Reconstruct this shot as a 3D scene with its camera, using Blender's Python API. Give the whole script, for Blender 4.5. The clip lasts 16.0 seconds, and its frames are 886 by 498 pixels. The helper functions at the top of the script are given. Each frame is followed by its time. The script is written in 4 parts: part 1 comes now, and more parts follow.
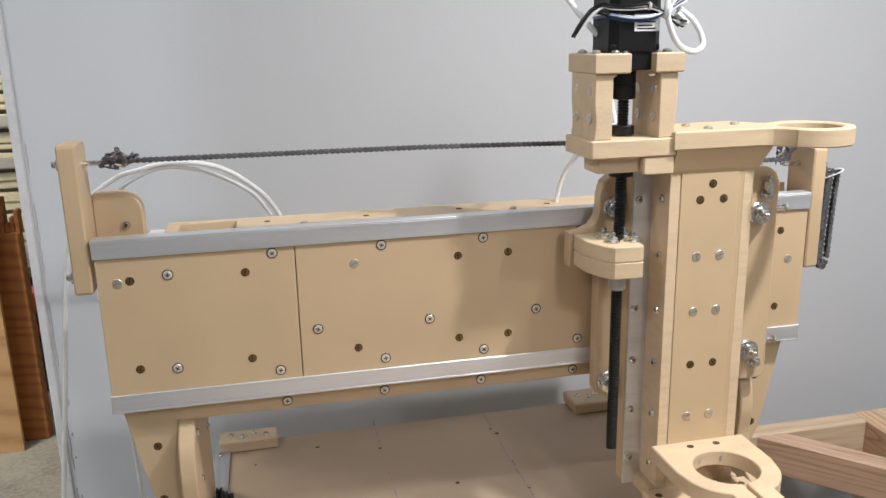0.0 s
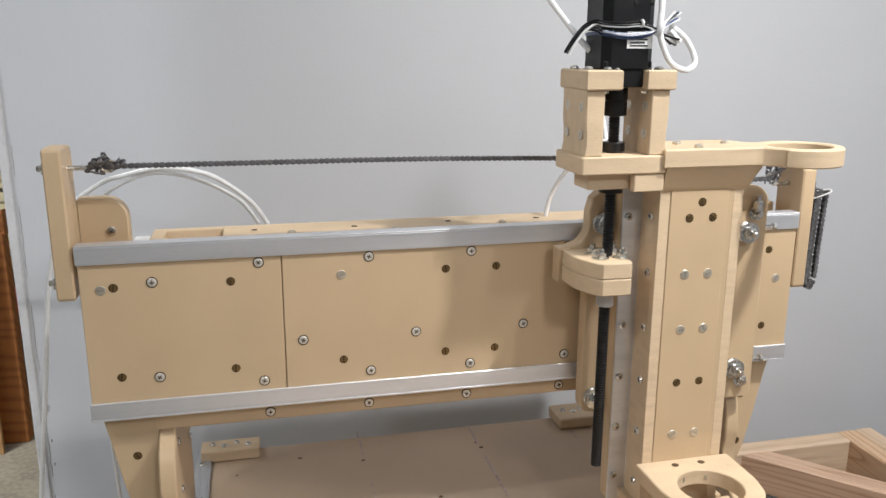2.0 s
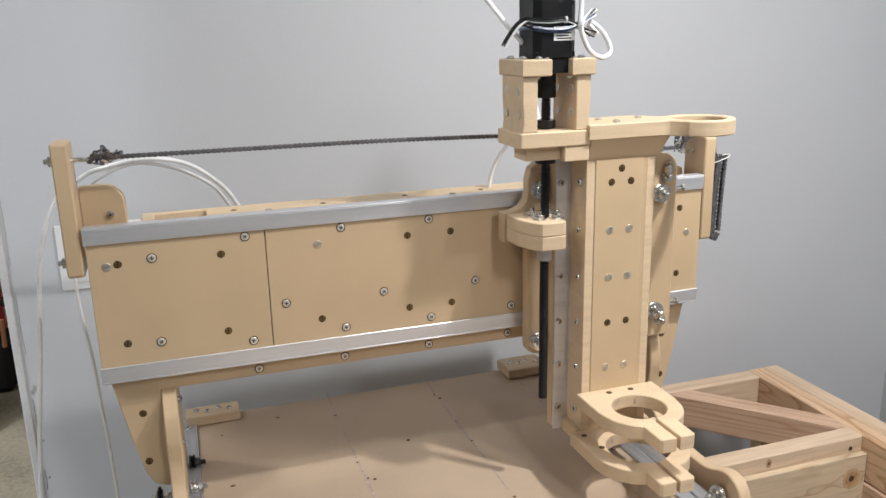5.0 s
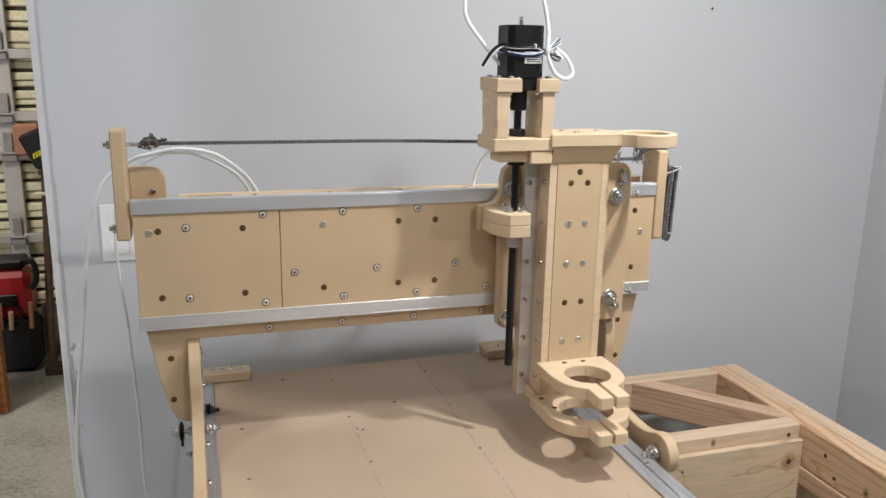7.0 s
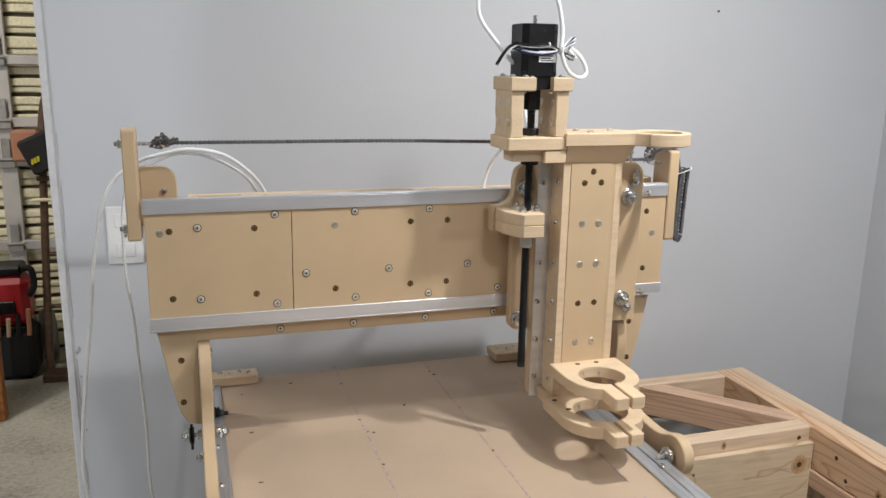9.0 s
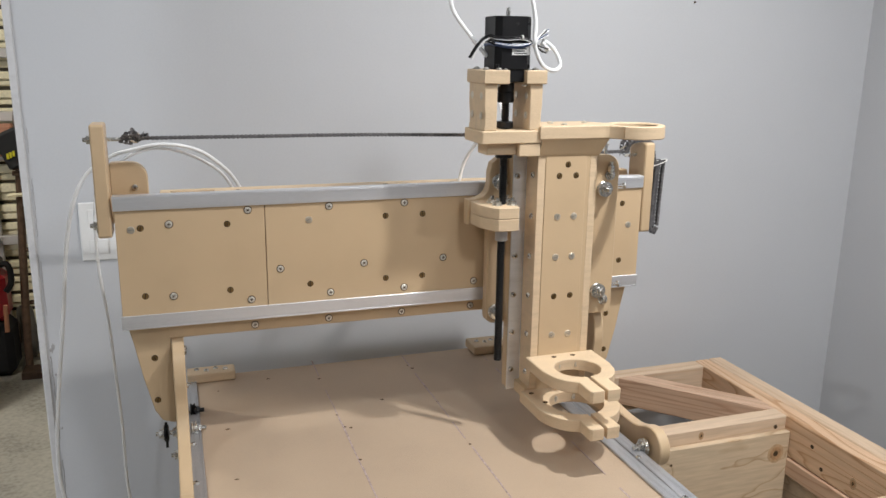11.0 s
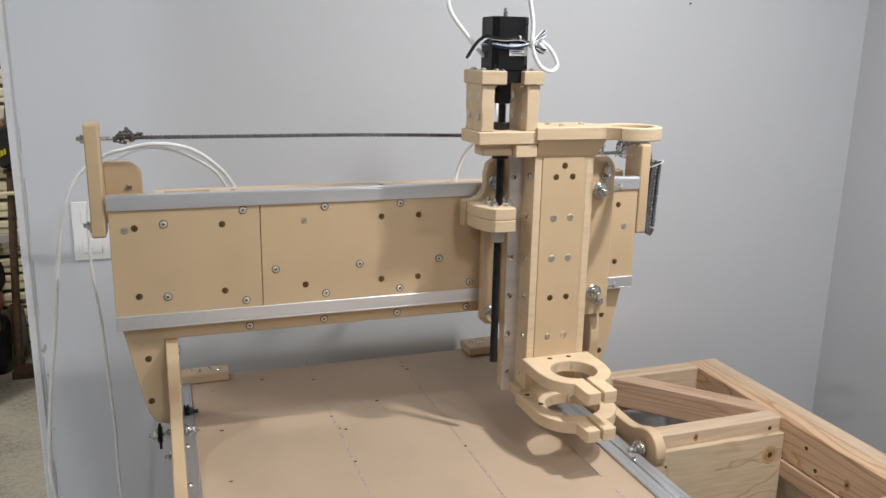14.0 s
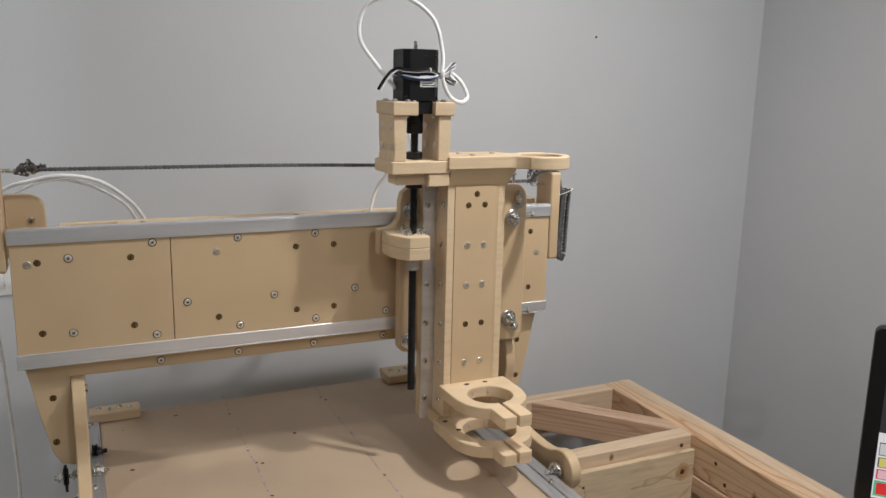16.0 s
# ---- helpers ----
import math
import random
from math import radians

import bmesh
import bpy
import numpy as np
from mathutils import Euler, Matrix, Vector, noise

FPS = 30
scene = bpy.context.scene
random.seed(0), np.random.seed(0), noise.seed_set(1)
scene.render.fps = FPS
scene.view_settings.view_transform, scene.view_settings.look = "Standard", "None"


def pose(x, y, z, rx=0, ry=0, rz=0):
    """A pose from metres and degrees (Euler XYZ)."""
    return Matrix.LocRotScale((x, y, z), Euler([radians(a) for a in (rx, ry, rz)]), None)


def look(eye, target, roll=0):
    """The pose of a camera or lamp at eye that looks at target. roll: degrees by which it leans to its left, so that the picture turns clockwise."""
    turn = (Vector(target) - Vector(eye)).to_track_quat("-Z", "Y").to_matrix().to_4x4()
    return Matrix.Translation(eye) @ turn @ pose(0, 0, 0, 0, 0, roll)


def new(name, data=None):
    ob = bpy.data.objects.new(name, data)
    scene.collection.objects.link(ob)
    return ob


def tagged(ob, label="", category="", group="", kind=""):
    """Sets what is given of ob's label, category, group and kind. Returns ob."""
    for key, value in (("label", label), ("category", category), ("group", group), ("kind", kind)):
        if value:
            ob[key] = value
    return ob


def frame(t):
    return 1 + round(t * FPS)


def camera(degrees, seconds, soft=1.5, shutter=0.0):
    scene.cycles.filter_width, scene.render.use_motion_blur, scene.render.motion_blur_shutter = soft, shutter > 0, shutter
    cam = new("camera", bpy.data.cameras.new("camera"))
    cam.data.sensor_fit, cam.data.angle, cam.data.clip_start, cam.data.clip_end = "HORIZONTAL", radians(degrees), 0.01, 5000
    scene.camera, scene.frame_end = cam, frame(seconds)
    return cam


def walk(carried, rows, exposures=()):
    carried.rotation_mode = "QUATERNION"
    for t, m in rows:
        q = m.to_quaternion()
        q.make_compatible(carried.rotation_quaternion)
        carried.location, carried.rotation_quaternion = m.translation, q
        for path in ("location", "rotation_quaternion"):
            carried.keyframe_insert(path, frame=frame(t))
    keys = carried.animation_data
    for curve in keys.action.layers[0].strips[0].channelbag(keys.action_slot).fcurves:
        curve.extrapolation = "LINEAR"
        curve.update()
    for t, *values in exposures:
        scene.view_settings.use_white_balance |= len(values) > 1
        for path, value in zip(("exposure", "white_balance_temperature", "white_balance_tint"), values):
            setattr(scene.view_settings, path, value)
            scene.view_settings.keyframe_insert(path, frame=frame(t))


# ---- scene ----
cam = camera(57.4, 16.0)
PATH = [
    (0, (0.204, -0.902, 0.851), (0.617, 0.988, 0.345), -1.2),
    (0.5, (0.212, -0.901, 0.856), (0.69, 0.988, 0.401), 0.1),
    (1, (0.183, -0.893, 0.859), (0.737, 0.976, 0.409), 0.9),
    (1.5, (0.212, -0.91, 0.855), (0.7, 0.974, 0.396), -0.1),
    (2, (0.206, -0.896, 0.854), (0.648, 0.994, 0.369), 0.2),
    (2.5, (0.219, -0.891, 0.848), (0.594, 1.011, 0.358), 0.4),
    (3, (0.201, -0.896, 0.855), (0.634, 0.994, 0.363), 0.9),
    (3.5, (0.199, -0.898, 0.854), (0.66, 0.987, 0.371), 0.5),
    (4, (0.203, -0.905, 0.859), (0.69, 0.974, 0.378), -0.6),
    (4.5, (0.171, -0.916, 0.861), (0.766, 0.925, 0.353), -3.1),
    (5, (0.132, -1.031, 0.867), (0.733, 0.804, 0.348), -1.3),
    (5.2, (0.132, -1.098, 0.869), (0.688, 0.748, 0.338), -0.1),
    (7.5, (0.101, -1.25, 0.871), (0.673, 0.608, 0.405), 1.2),
    (8, (0.095, -1.242, 0.869), (0.658, 0.62, 0.406), 1.2),
    (8.5, (0.096, -1.237, 0.864), (0.664, 0.623, 0.397), 1.2),
    (8.7, (0.083, -1.235, 0.855), (0.662, 0.624, 0.398), 1.1),
    (10.8, (0.1, -1.232, 0.864), (0.705, 0.614, 0.392), 0.9),
    (11, (0.1, -1.233, 0.859), (0.722, 0.607, 0.381), 0.8),
    (11.5, (0.099, -1.224, 0.859), (0.732, 0.606, 0.357), 1.2),
    (12, (0.105, -1.224, 0.858), (0.742, 0.607, 0.367), 1.0),
    (12.5, (0.103, -1.225, 0.858), (0.754, 0.606, 0.385), 1.1),
    (13, (0.096, -1.232, 0.855), (0.74, 0.604, 0.39), 0.9),
    (13.5, (0.095, -1.228, 0.86), (0.736, 0.606, 0.385), 1.2),
    (14, (0.096, -1.226, 0.86), (0.736, 0.608, 0.381), 1.1),
    (14.5, (0.098, -1.229, 0.857), (0.763, 0.599, 0.392), 1.2),
    (15, (0.104, -1.235, 0.862), (0.798, 0.587, 0.416), 1.3),
    (15.5, (0.103, -1.235, 0.862), (0.872, 0.561, 0.436), 1.3),
    (16, (0.104, -1.241, 0.863), (0.924, 0.537, 0.456), 1.3),
]
walk(cam, [(t, look(eye, target, roll)) for t, eye, target, roll in PATH],
     [(0, 0.05, 6500, 10), (5.2, 0.05, 6500, 10), (7.5, -0.04, 6500, 10), (14, -0.05, 6500, 10), (14.5, -0.08, 6530, 10), (15, -0.16, 6600, 10), (15.5, -0.32, 6680, 10), (16, -0.42, 6720, 10)])

# ---- world and lights ----
world = bpy.data.worlds.new("room_air")
scene.world = world
world.use_nodes = True
world.node_tree.nodes["Background"].inputs[0].default_value = (0.80, 0.88, 1.0, 1)
world.node_tree.nodes["Background"].inputs[1].default_value = 0.02
FLOOR, CEIL = -0.62, 2.60


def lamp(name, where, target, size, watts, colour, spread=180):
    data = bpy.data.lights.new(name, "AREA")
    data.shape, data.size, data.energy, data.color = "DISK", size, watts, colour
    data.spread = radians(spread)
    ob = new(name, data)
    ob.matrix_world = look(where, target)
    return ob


# Unseen lamps placed from the shadows they cast; no fixtures are known.
lamp("unseen_key_lamp", (1.02, -0.50, 1.55), (0.88, -0.12, 0.2), 0.06, 10.3, (0.99, 0.975, 0.955), 150)
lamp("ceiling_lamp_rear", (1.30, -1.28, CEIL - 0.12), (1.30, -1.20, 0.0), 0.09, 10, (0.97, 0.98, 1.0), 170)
# Added fill that evens out the lower right wall and front faces.
lamp("front_fill_light", (1.00, -2.90, CEIL - 0.12), (1.25, 0.45, 0.0), 0.40, 23, (0.95, 0.97, 1.0), 170)
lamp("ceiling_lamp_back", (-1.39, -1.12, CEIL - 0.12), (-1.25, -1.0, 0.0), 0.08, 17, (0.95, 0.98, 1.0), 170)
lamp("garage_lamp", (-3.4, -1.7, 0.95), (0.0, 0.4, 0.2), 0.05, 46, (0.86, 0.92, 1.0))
# Added fill, no known source, brightens the garage beyond the opening.
lamp("garage_fill_light", (-1.4, 1.25, CEIL - 0.12), (-0.9, 2.6, 0.4), 0.5, 44, (1.0, 0.95, 0.85))


# ---- materials ----
def srgb(r, g, b):
    return tuple((c / 255 / 12.92) if c / 255 < 0.04045 else ((c / 255 + 0.055) / 1.055) ** 2.4 for c in (r, g, b))


def material(name, colour, rough=0.6, metal=0.0, vary=0.12, scale=30.0, fine=400.0, bump=0.05, stretch=(1, 1, 1), island=False, dark=None, spec=0.5):
    m = bpy.data.materials.new(name)
    m.use_nodes = True
    nt = m.node_tree
    b = nt.nodes["Principled BSDF"]
    b.inputs["Metallic"].default_value = metal
    b.inputs["Specular IOR Level"].default_value = spec
    tc = nt.nodes.new("ShaderNodeTexCoord")
    mp = nt.nodes.new("ShaderNodeMapping")
    mp.inputs["Scale"].default_value = stretch
    nt.links.new(tc.outputs["Object"], mp.inputs["Vector"])
    info = nt.nodes.new("ShaderNodeObjectInfo")
    n1 = nt.nodes.new("ShaderNodeTexNoise")
    n1.inputs["Scale"].default_value, n1.inputs["Detail"].default_value = scale, 5
    n2 = nt.nodes.new("ShaderNodeTexNoise")
    n2.inputs["Scale"].default_value, n2.inputs["Detail"].default_value = fine, 3
    for n in (n1, n2):
        nt.links.new(mp.outputs["Vector"], n.inputs["Vector"])
    mix = nt.nodes.new("ShaderNodeMix")
    mix.data_type = "FLOAT"
    mix.inputs[0].default_value = 0.45
    nt.links.new(n1.outputs["Fac"], mix.inputs[2])
    nt.links.new(n2.outputs["Fac"], mix.inputs[3])
    ramp = nt.nodes.new("ShaderNodeValToRGB")
    low = dark or tuple(c * (1 - 2.2 * vary) for c in colour)
    high = tuple(min(1.0, c * (1 + 1.2 * vary)) for c in colour)
    ramp.color_ramp.elements[0].position, ramp.color_ramp.elements[0].color = 0.25, (*low, 1)
    ramp.color_ramp.elements[1].position, ramp.color_ramp.elements[1].color = 0.72, (*high, 1)
    mid = ramp.color_ramp.elements.new(0.5)
    mid.color = (*colour, 1)
    nt.links.new(mix.outputs[0], ramp.inputs[0])
    hsv = nt.nodes.new("ShaderNodeHueSaturation")
    rng = nt.nodes.new("ShaderNodeMapRange")
    rng.inputs[3].default_value, rng.inputs[4].default_value = 1 - 0.5 * vary, 1 + 0.5 * vary
    nt.links.new(info.outputs["Random"], rng.inputs[0])
    nt.links.new(rng.outputs[0], hsv.inputs["Value"])
    nt.links.new(ramp.outputs[0], hsv.inputs["Color"])
    nt.links.new(hsv.outputs[0], b.inputs["Base Color"])
    rr = nt.nodes.new("ShaderNodeMapRange")
    rr.inputs[3].default_value, rr.inputs[4].default_value = max(0.03, rough - 0.12), min(1, rough + 0.12)
    nt.links.new(n1.outputs["Fac"], rr.inputs[0])
    nt.links.new(rr.outputs[0], b.inputs["Roughness"])
    if bump:
        bp = nt.nodes.new("ShaderNodeBump")
        bp.inputs["Strength"].default_value, bp.inputs["Distance"].default_value = bump, 0.002
        nt.links.new(mix.outputs[0], bp.inputs["Height"])
        nt.links.new(bp.outputs[0], b.inputs["Normal"])
    return m


def wood(name, colour, dark, scale=(1.6, 30.0, 30.0), rings=6.0, sharp=False, rough=0.6):
    """Softwood with grain along local x."""
    m = bpy.data.materials.new(name)
    m.use_nodes = True
    nt = m.node_tree
    b = nt.nodes["Principled BSDF"]
    b.inputs["Roughness"].default_value = rough
    tc = nt.nodes.new("ShaderNodeTexCoord")
    info = nt.nodes.new("ShaderNodeObjectInfo")
    add = nt.nodes.new("ShaderNodeVectorMath")
    add.operation = "MULTIPLY_ADD"
    add.inputs[1].default_value = (1, 1, 1)
    sc = nt.nodes.new("ShaderNodeVectorMath")
    sc.operation = "SCALE"
    sc.inputs[0].default_value = (7.0, 3.0, 5.0)
    nt.links.new(info.outputs["Random"], sc.inputs["Scale"])
    nt.links.new(tc.outputs["Object"], add.inputs[0])
    nt.links.new(sc.outputs[0], add.inputs[2])
    mp = nt.nodes.new("ShaderNodeMapping")
    mp.inputs["Scale"].default_value = scale
    nt.links.new(add.outputs[0], mp.inputs["Vector"])
    warp = nt.nodes.new("ShaderNodeTexNoise")
    warp.inputs["Scale"].default_value, warp.inputs["Detail"].default_value = 0.8, 2
    nt.links.new(mp.outputs[0], warp.inputs["Vector"])
    wave = nt.nodes.new("ShaderNodeTexWave")
    wave.wave_type, wave.rings_direction = "BANDS", "X"
    wave.bands_direction = "DIAGONAL"
    wave.inputs["Scale"].default_value, wave.inputs["Distortion"].default_value = rings / 10, 7.5 if not sharp else 9.0
    wave.inputs["Detail"].default_value, wave.inputs["Detail Scale"].default_value = 2.5, 0.7
    nt.links.new(mp.outputs[0], wave.inputs["Vector"])
    fine = nt.nodes.new("ShaderNodeTexNoise")
    fine.inputs["Scale"].default_value, fine.inputs["Detail"].default_value = 9.0, 4
    nt.links.new(mp.outputs[0], fine.inputs["Vector"])
    mix = nt.nodes.new("ShaderNodeMix")
    mix.data_type = "FLOAT"
    mix.inputs[0].default_value = 0.25 if sharp else 0.42
    nt.links.new(wave.outputs["Fac"], mix.inputs[2])
    nt.links.new(fine.outputs["Fac"], mix.inputs[3])
    ramp = nt.nodes.new("ShaderNodeValToRGB")
    e = ramp.color_ramp.elements
    e[0].position, e[0].color = (0.14 if sharp else 0.16), (*dark, 1)
    e[1].position, e[1].color = 0.75, (*[min(1, c * 1.12) for c in colour], 1)
    e.new(0.26 if sharp else 0.40).color = (*colour, 1)
    nt.links.new(mix.outputs[0], ramp.inputs[0])
    out = ramp.outputs[0]
    nt.links.new(out, b.inputs["Base Color"])
    bp = nt.nodes.new("ShaderNodeBump")
    bp.inputs["Strength"].default_value, bp.inputs["Distance"].default_value = 0.08, 0.002
    nt.links.new(mix.outputs[0], bp.inputs["Height"])
    nt.links.new(bp.outputs[0], b.inputs["Normal"])
    return m


def cut_grain(name, colour, line, stretch, bands, width, fine_stretch, tilt=(0, 0, 0)):
    """Sawn or peeled softwood: thin dark year lines where a slow field crosses even steps, over fine pores."""
    m = bpy.data.materials.new(name)
    m.use_nodes = True
    nt = m.node_tree
    b = nt.nodes["Principled BSDF"]
    b.inputs["Roughness"].default_value = 0.6
    tc = nt.nodes.new("ShaderNodeTexCoord")
    mp = nt.nodes.new("ShaderNodeMapping")
    mp.inputs["Scale"].default_value = stretch
    mp.inputs["Rotation"].default_value = [radians(a) for a in tilt]
    info = nt.nodes.new("ShaderNodeObjectInfo")
    sc = nt.nodes.new("ShaderNodeVectorMath")
    sc.operation = "SCALE"
    sc.inputs[0].default_value = (7.0, 3.0, 5.0)
    nt.links.new(info.outputs["Random"], sc.inputs["Scale"])
    add = nt.nodes.new("ShaderNodeVectorMath")
    nt.links.new(tc.outputs["Object"], add.inputs[0])
    nt.links.new(sc.outputs[0], add.inputs[1])
    nt.links.new(add.outputs[0], mp.inputs["Vector"])
    field = nt.nodes.new("ShaderNodeTexNoise")
    field.inputs["Scale"].default_value, field.inputs["Detail"].default_value = 1.0, 2.4
    field.inputs["Roughness"].default_value = 0.35
    nt.links.new(mp.outputs[0], field.inputs["Vector"])
    steps = nt.nodes.new("ShaderNodeMath")
    steps.operation = "MULTIPLY"
    steps.inputs[1].default_value = bands
    nt.links.new(field.outputs["Fac"], steps.inputs[0])
    saw = nt.nodes.new("ShaderNodeMath")
    saw.operation = "FRACT"
    nt.links.new(steps.outputs[0], saw.inputs[0])
    ramp = nt.nodes.new("ShaderNodeValToRGB")
    e = ramp.color_ramp.elements
    half = tuple(0.55 * c + 0.45 * d for c, d in zip(colour, line))
    e[0].position, e[0].color = 0.0, (*colour, 1)
    e[1].position, e[1].color = 1.0, (*colour, 1)
    e.new(1 - 3.2 * width).color = (*colour, 1)
    e.new(1 - 1.4 * width).color = (*half, 1)
    e.new(1 - 0.7 * width).color = (*line, 1)
    nt.links.new(saw.outputs[0], ramp.inputs[0])
    mp2 = nt.nodes.new("ShaderNodeMapping")
    mp2.inputs["Scale"].default_value = fine_stretch
    nt.links.new(tc.outputs["Object"], mp2.inputs["Vector"])
    pores = nt.nodes.new("ShaderNodeTexNoise")
    pores.inputs["Scale"].default_value, pores.inputs["Detail"].default_value = 1.0, 5
    nt.links.new(mp2.outputs[0], pores.inputs["Vector"])
    rng = nt.nodes.new("ShaderNodeMapRange")
    rng.inputs[1].default_value, rng.inputs[2].default_value = 0.3, 0.7
    rng.inputs[3].default_value, rng.inputs[4].default_value = 0.88, 1.10
    nt.links.new(pores.outputs["Fac"], rng.inputs[0])
    hsv = nt.nodes.new("ShaderNodeHueSaturation")
    nt.links.new(rng.outputs[0], hsv.inputs["Value"])
    nt.links.new(ramp.outputs[0], hsv.inputs["Color"])
    nt.links.new(hsv.outputs[0], b.inputs["Base Color"])
    bp = nt.nodes.new("ShaderNodeBump")
    bp.inputs["Strength"].default_value, bp.inputs["Distance"].default_value = 0.10, 0.002
    nt.links.new(pores.outputs["Fac"], bp.inputs["Height"])
    nt.links.new(bp.outputs[0], b.inputs["Normal"])
    return m


PLY = cut_grain("pine_plywood", (0.61, 0.475, 0.325), (0.44, 0.30, 0.175), (4.5, 5.0, 13.0), 7.0, 0.06, (14, 60, 160))
CATHEDRAL = cut_grain("flat_sawn_pine", (0.64, 0.435, 0.28), (0.45, 0.25, 0.125), (1.5, 9.0, 13.0), 17.0, 0.13, (10, 140, 140), (0, 2, 1))
MDF = material("mdf_face", (0.57, 0.42, 0.262), 0.42, vary=0.06, scale=9, fine=900, bump=0.03)
MDF_EDGE = material("mdf_cut_edge", (0.64, 0.49, 0.325), 0.62, vary=0.09, scale=40, fine=700, bump=0.06, stretch=(0.3, 1, 3))
MDF_BED = material("mdf_bed_dusty", (0.48, 0.365, 0.26), 0.60, vary=0.08, scale=7, fine=800, bump=0.03)
ALU = material("brushed_aluminium", (0.76, 0.77, 0.80), 0.42, 0.82, vary=0.10, scale=12, fine=600, bump=0.03, stretch=(0.15, 1, 6))
STEEL = material("zinc_plated_steel", (0.66, 0.65, 0.62), 0.26, 1.0, vary=0.12, scale=150, bump=0.0)
HEAD = material("bronzed_screw_head", (0.66, 0.60, 0.50), 0.38, 0.8, vary=0.1, scale=150, bump=0.0)
PANHEAD = material("bright_screw_head", (0.74, 0.71, 0.65), 0.42, 0.6, vary=0.1, scale=150, bump=0.0)
# Scuffed rail metal; its darker grey also holds the shade on the rails.
ALU_SHADED = material("scuffed_shaded_aluminium", (0.50, 0.51, 0.535), 0.45, 0.8, vary=0.2, scale=25, fine=500, bump=0.05, stretch=(6, 0.3, 1))
SCREW = material("dull_screw_steel", (0.42, 0.41, 0.39), 0.4, 0.9, vary=0.15, scale=150, bump=0.0)
BRASS = material("dull_brass_nut", (0.24, 0.155, 0.065), 0.45, 1.0, vary=0.2, scale=200, bump=0.0)
# Dark colour holds the shade inside screw recesses and holes; also knot hearts.
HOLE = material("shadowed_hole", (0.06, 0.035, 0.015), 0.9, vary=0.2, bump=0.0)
BLACK = material("black_paint", (0.007, 0.007, 0.008), 0.40, vary=0.2, scale=40, bump=0.02, spec=0.3)
BLACKROD = material("black_oxide_rod", (0.014, 0.014, 0.015), 0.36, 0.3, vary=0.2, scale=80, bump=0.02)
CHAIN = material("dark_chain_steel", (0.19, 0.185, 0.19), 0.48, 0.7, vary=0.35, scale=250, bump=0.02)
WHITE = material("white_cable_jacket", (0.84, 0.85, 0.86), 0.42, vary=0.05, scale=60, bump=0.0)
PLASTIC = material("white_plastic", (0.78, 0.78, 0.77), 0.35, vary=0.03, scale=20, bump=0.0)
BLUE = material("blue_wire", (0.045, 0.075, 0.17), 0.4, vary=0.1, bump=0.0)
RED = material("red_wire", (0.35, 0.03, 0.025), 0.4, vary=0.1, bump=0.0)
WALL = material("painted_drywall", (0.535, 0.545, 0.567), 0.72, vary=0.025, scale=3.5, fine=260, bump=0.06)
BEAD = material("chipped_white_bead", (0.585, 0.58, 0.59), 0.6, vary=0.07, scale=18, fine=120, bump=0.1)
CONCRETE = material("stained_concrete", (0.36, 0.34, 0.29), 0.75, vary=0.28, scale=3.5, fine=60, bump=0.15)
CEILING = material("white_ceiling_paint", (0.58, 0.58, 0.57), 0.8, vary=0.02, scale=4, bump=0.03)
PINE = cut_grain("pine_lumber", (0.63, 0.475, 0.335), (0.55, 0.385, 0.25), (0.8, 14.0, 17.0), 8.0, 0.17, (9, 130, 160), (0, 1, 1))
FIR = cut_grain("reddish_fir_lumber", (0.57, 0.385, 0.265), (0.41, 0.245, 0.155), (0.9, 20.0, 24.0), 10.0, 0.15, (9, 150, 170), (0, 1, 1))
CEDAR = wood("stained_cedar", (0.36, 0.13, 0.032), (0.27, 0.088, 0.02), scale=(2, 22, 22))
STAINPLY = wood("orange_stained_plywood", (0.58, 0.34, 0.155), (0.48, 0.25, 0.10), scale=(2, 12, 8))
FOAM = material("cream_insulation", (0.74, 0.67, 0.47), 0.8, vary=0.14, scale=8, fine=90, bump=0.2)
DOORMETAL = material("galvanised_door_stile", (0.48, 0.45, 0.42), 0.5, 0.25, vary=0.12, scale=10, bump=0.03)
HINGE = material("dull_zinc_hinge", (0.33, 0.31, 0.29), 0.55, 0.5, vary=0.15, scale=25, bump=0.03)
GROOVE = material("dark_door_groove", (0.10, 0.085, 0.06), 0.8, vary=0.2, bump=0.0)
REDCLOTH = material("red_enamel", (0.30, 0.010, 0.016), 0.4, vary=0.2, scale=14, bump=0.1)
DARKCLOTH = material("black_canvas", (0.014, 0.014, 0.016), 0.8, vary=0.3, scale=40, bump=0.2)
RUBBER = material("grey_rubber", (0.14, 0.13, 0.115), 0.7, vary=0.15, scale=30, bump=0.1)
RUST = material("rusty_iron", (0.12, 0.075, 0.05), 0.6, 0.5, vary=0.35, scale=40, bump=0.2)
TERRA = material("terracotta_plastic", (0.42, 0.19, 0.11), 0.6, vary=0.1, scale=10, bump=0.0)
YELLOW = material("yellow_print", (0.65, 0.60, 0.03), 0.5, vary=0.05, bump=0.0)
PENCIL = material("violet_chalk_mark", (0.40, 0.315, 0.295), 0.8, vary=0.35, scale=120, fine=600, bump=0.0)
# Shade inside small screw and dowel holes, put into a dark colour.
HOLE_SHADE = material("hole_shade_dark", (0.10, 0.06, 0.03), 0.9, vary=0.3, bump=0.0)


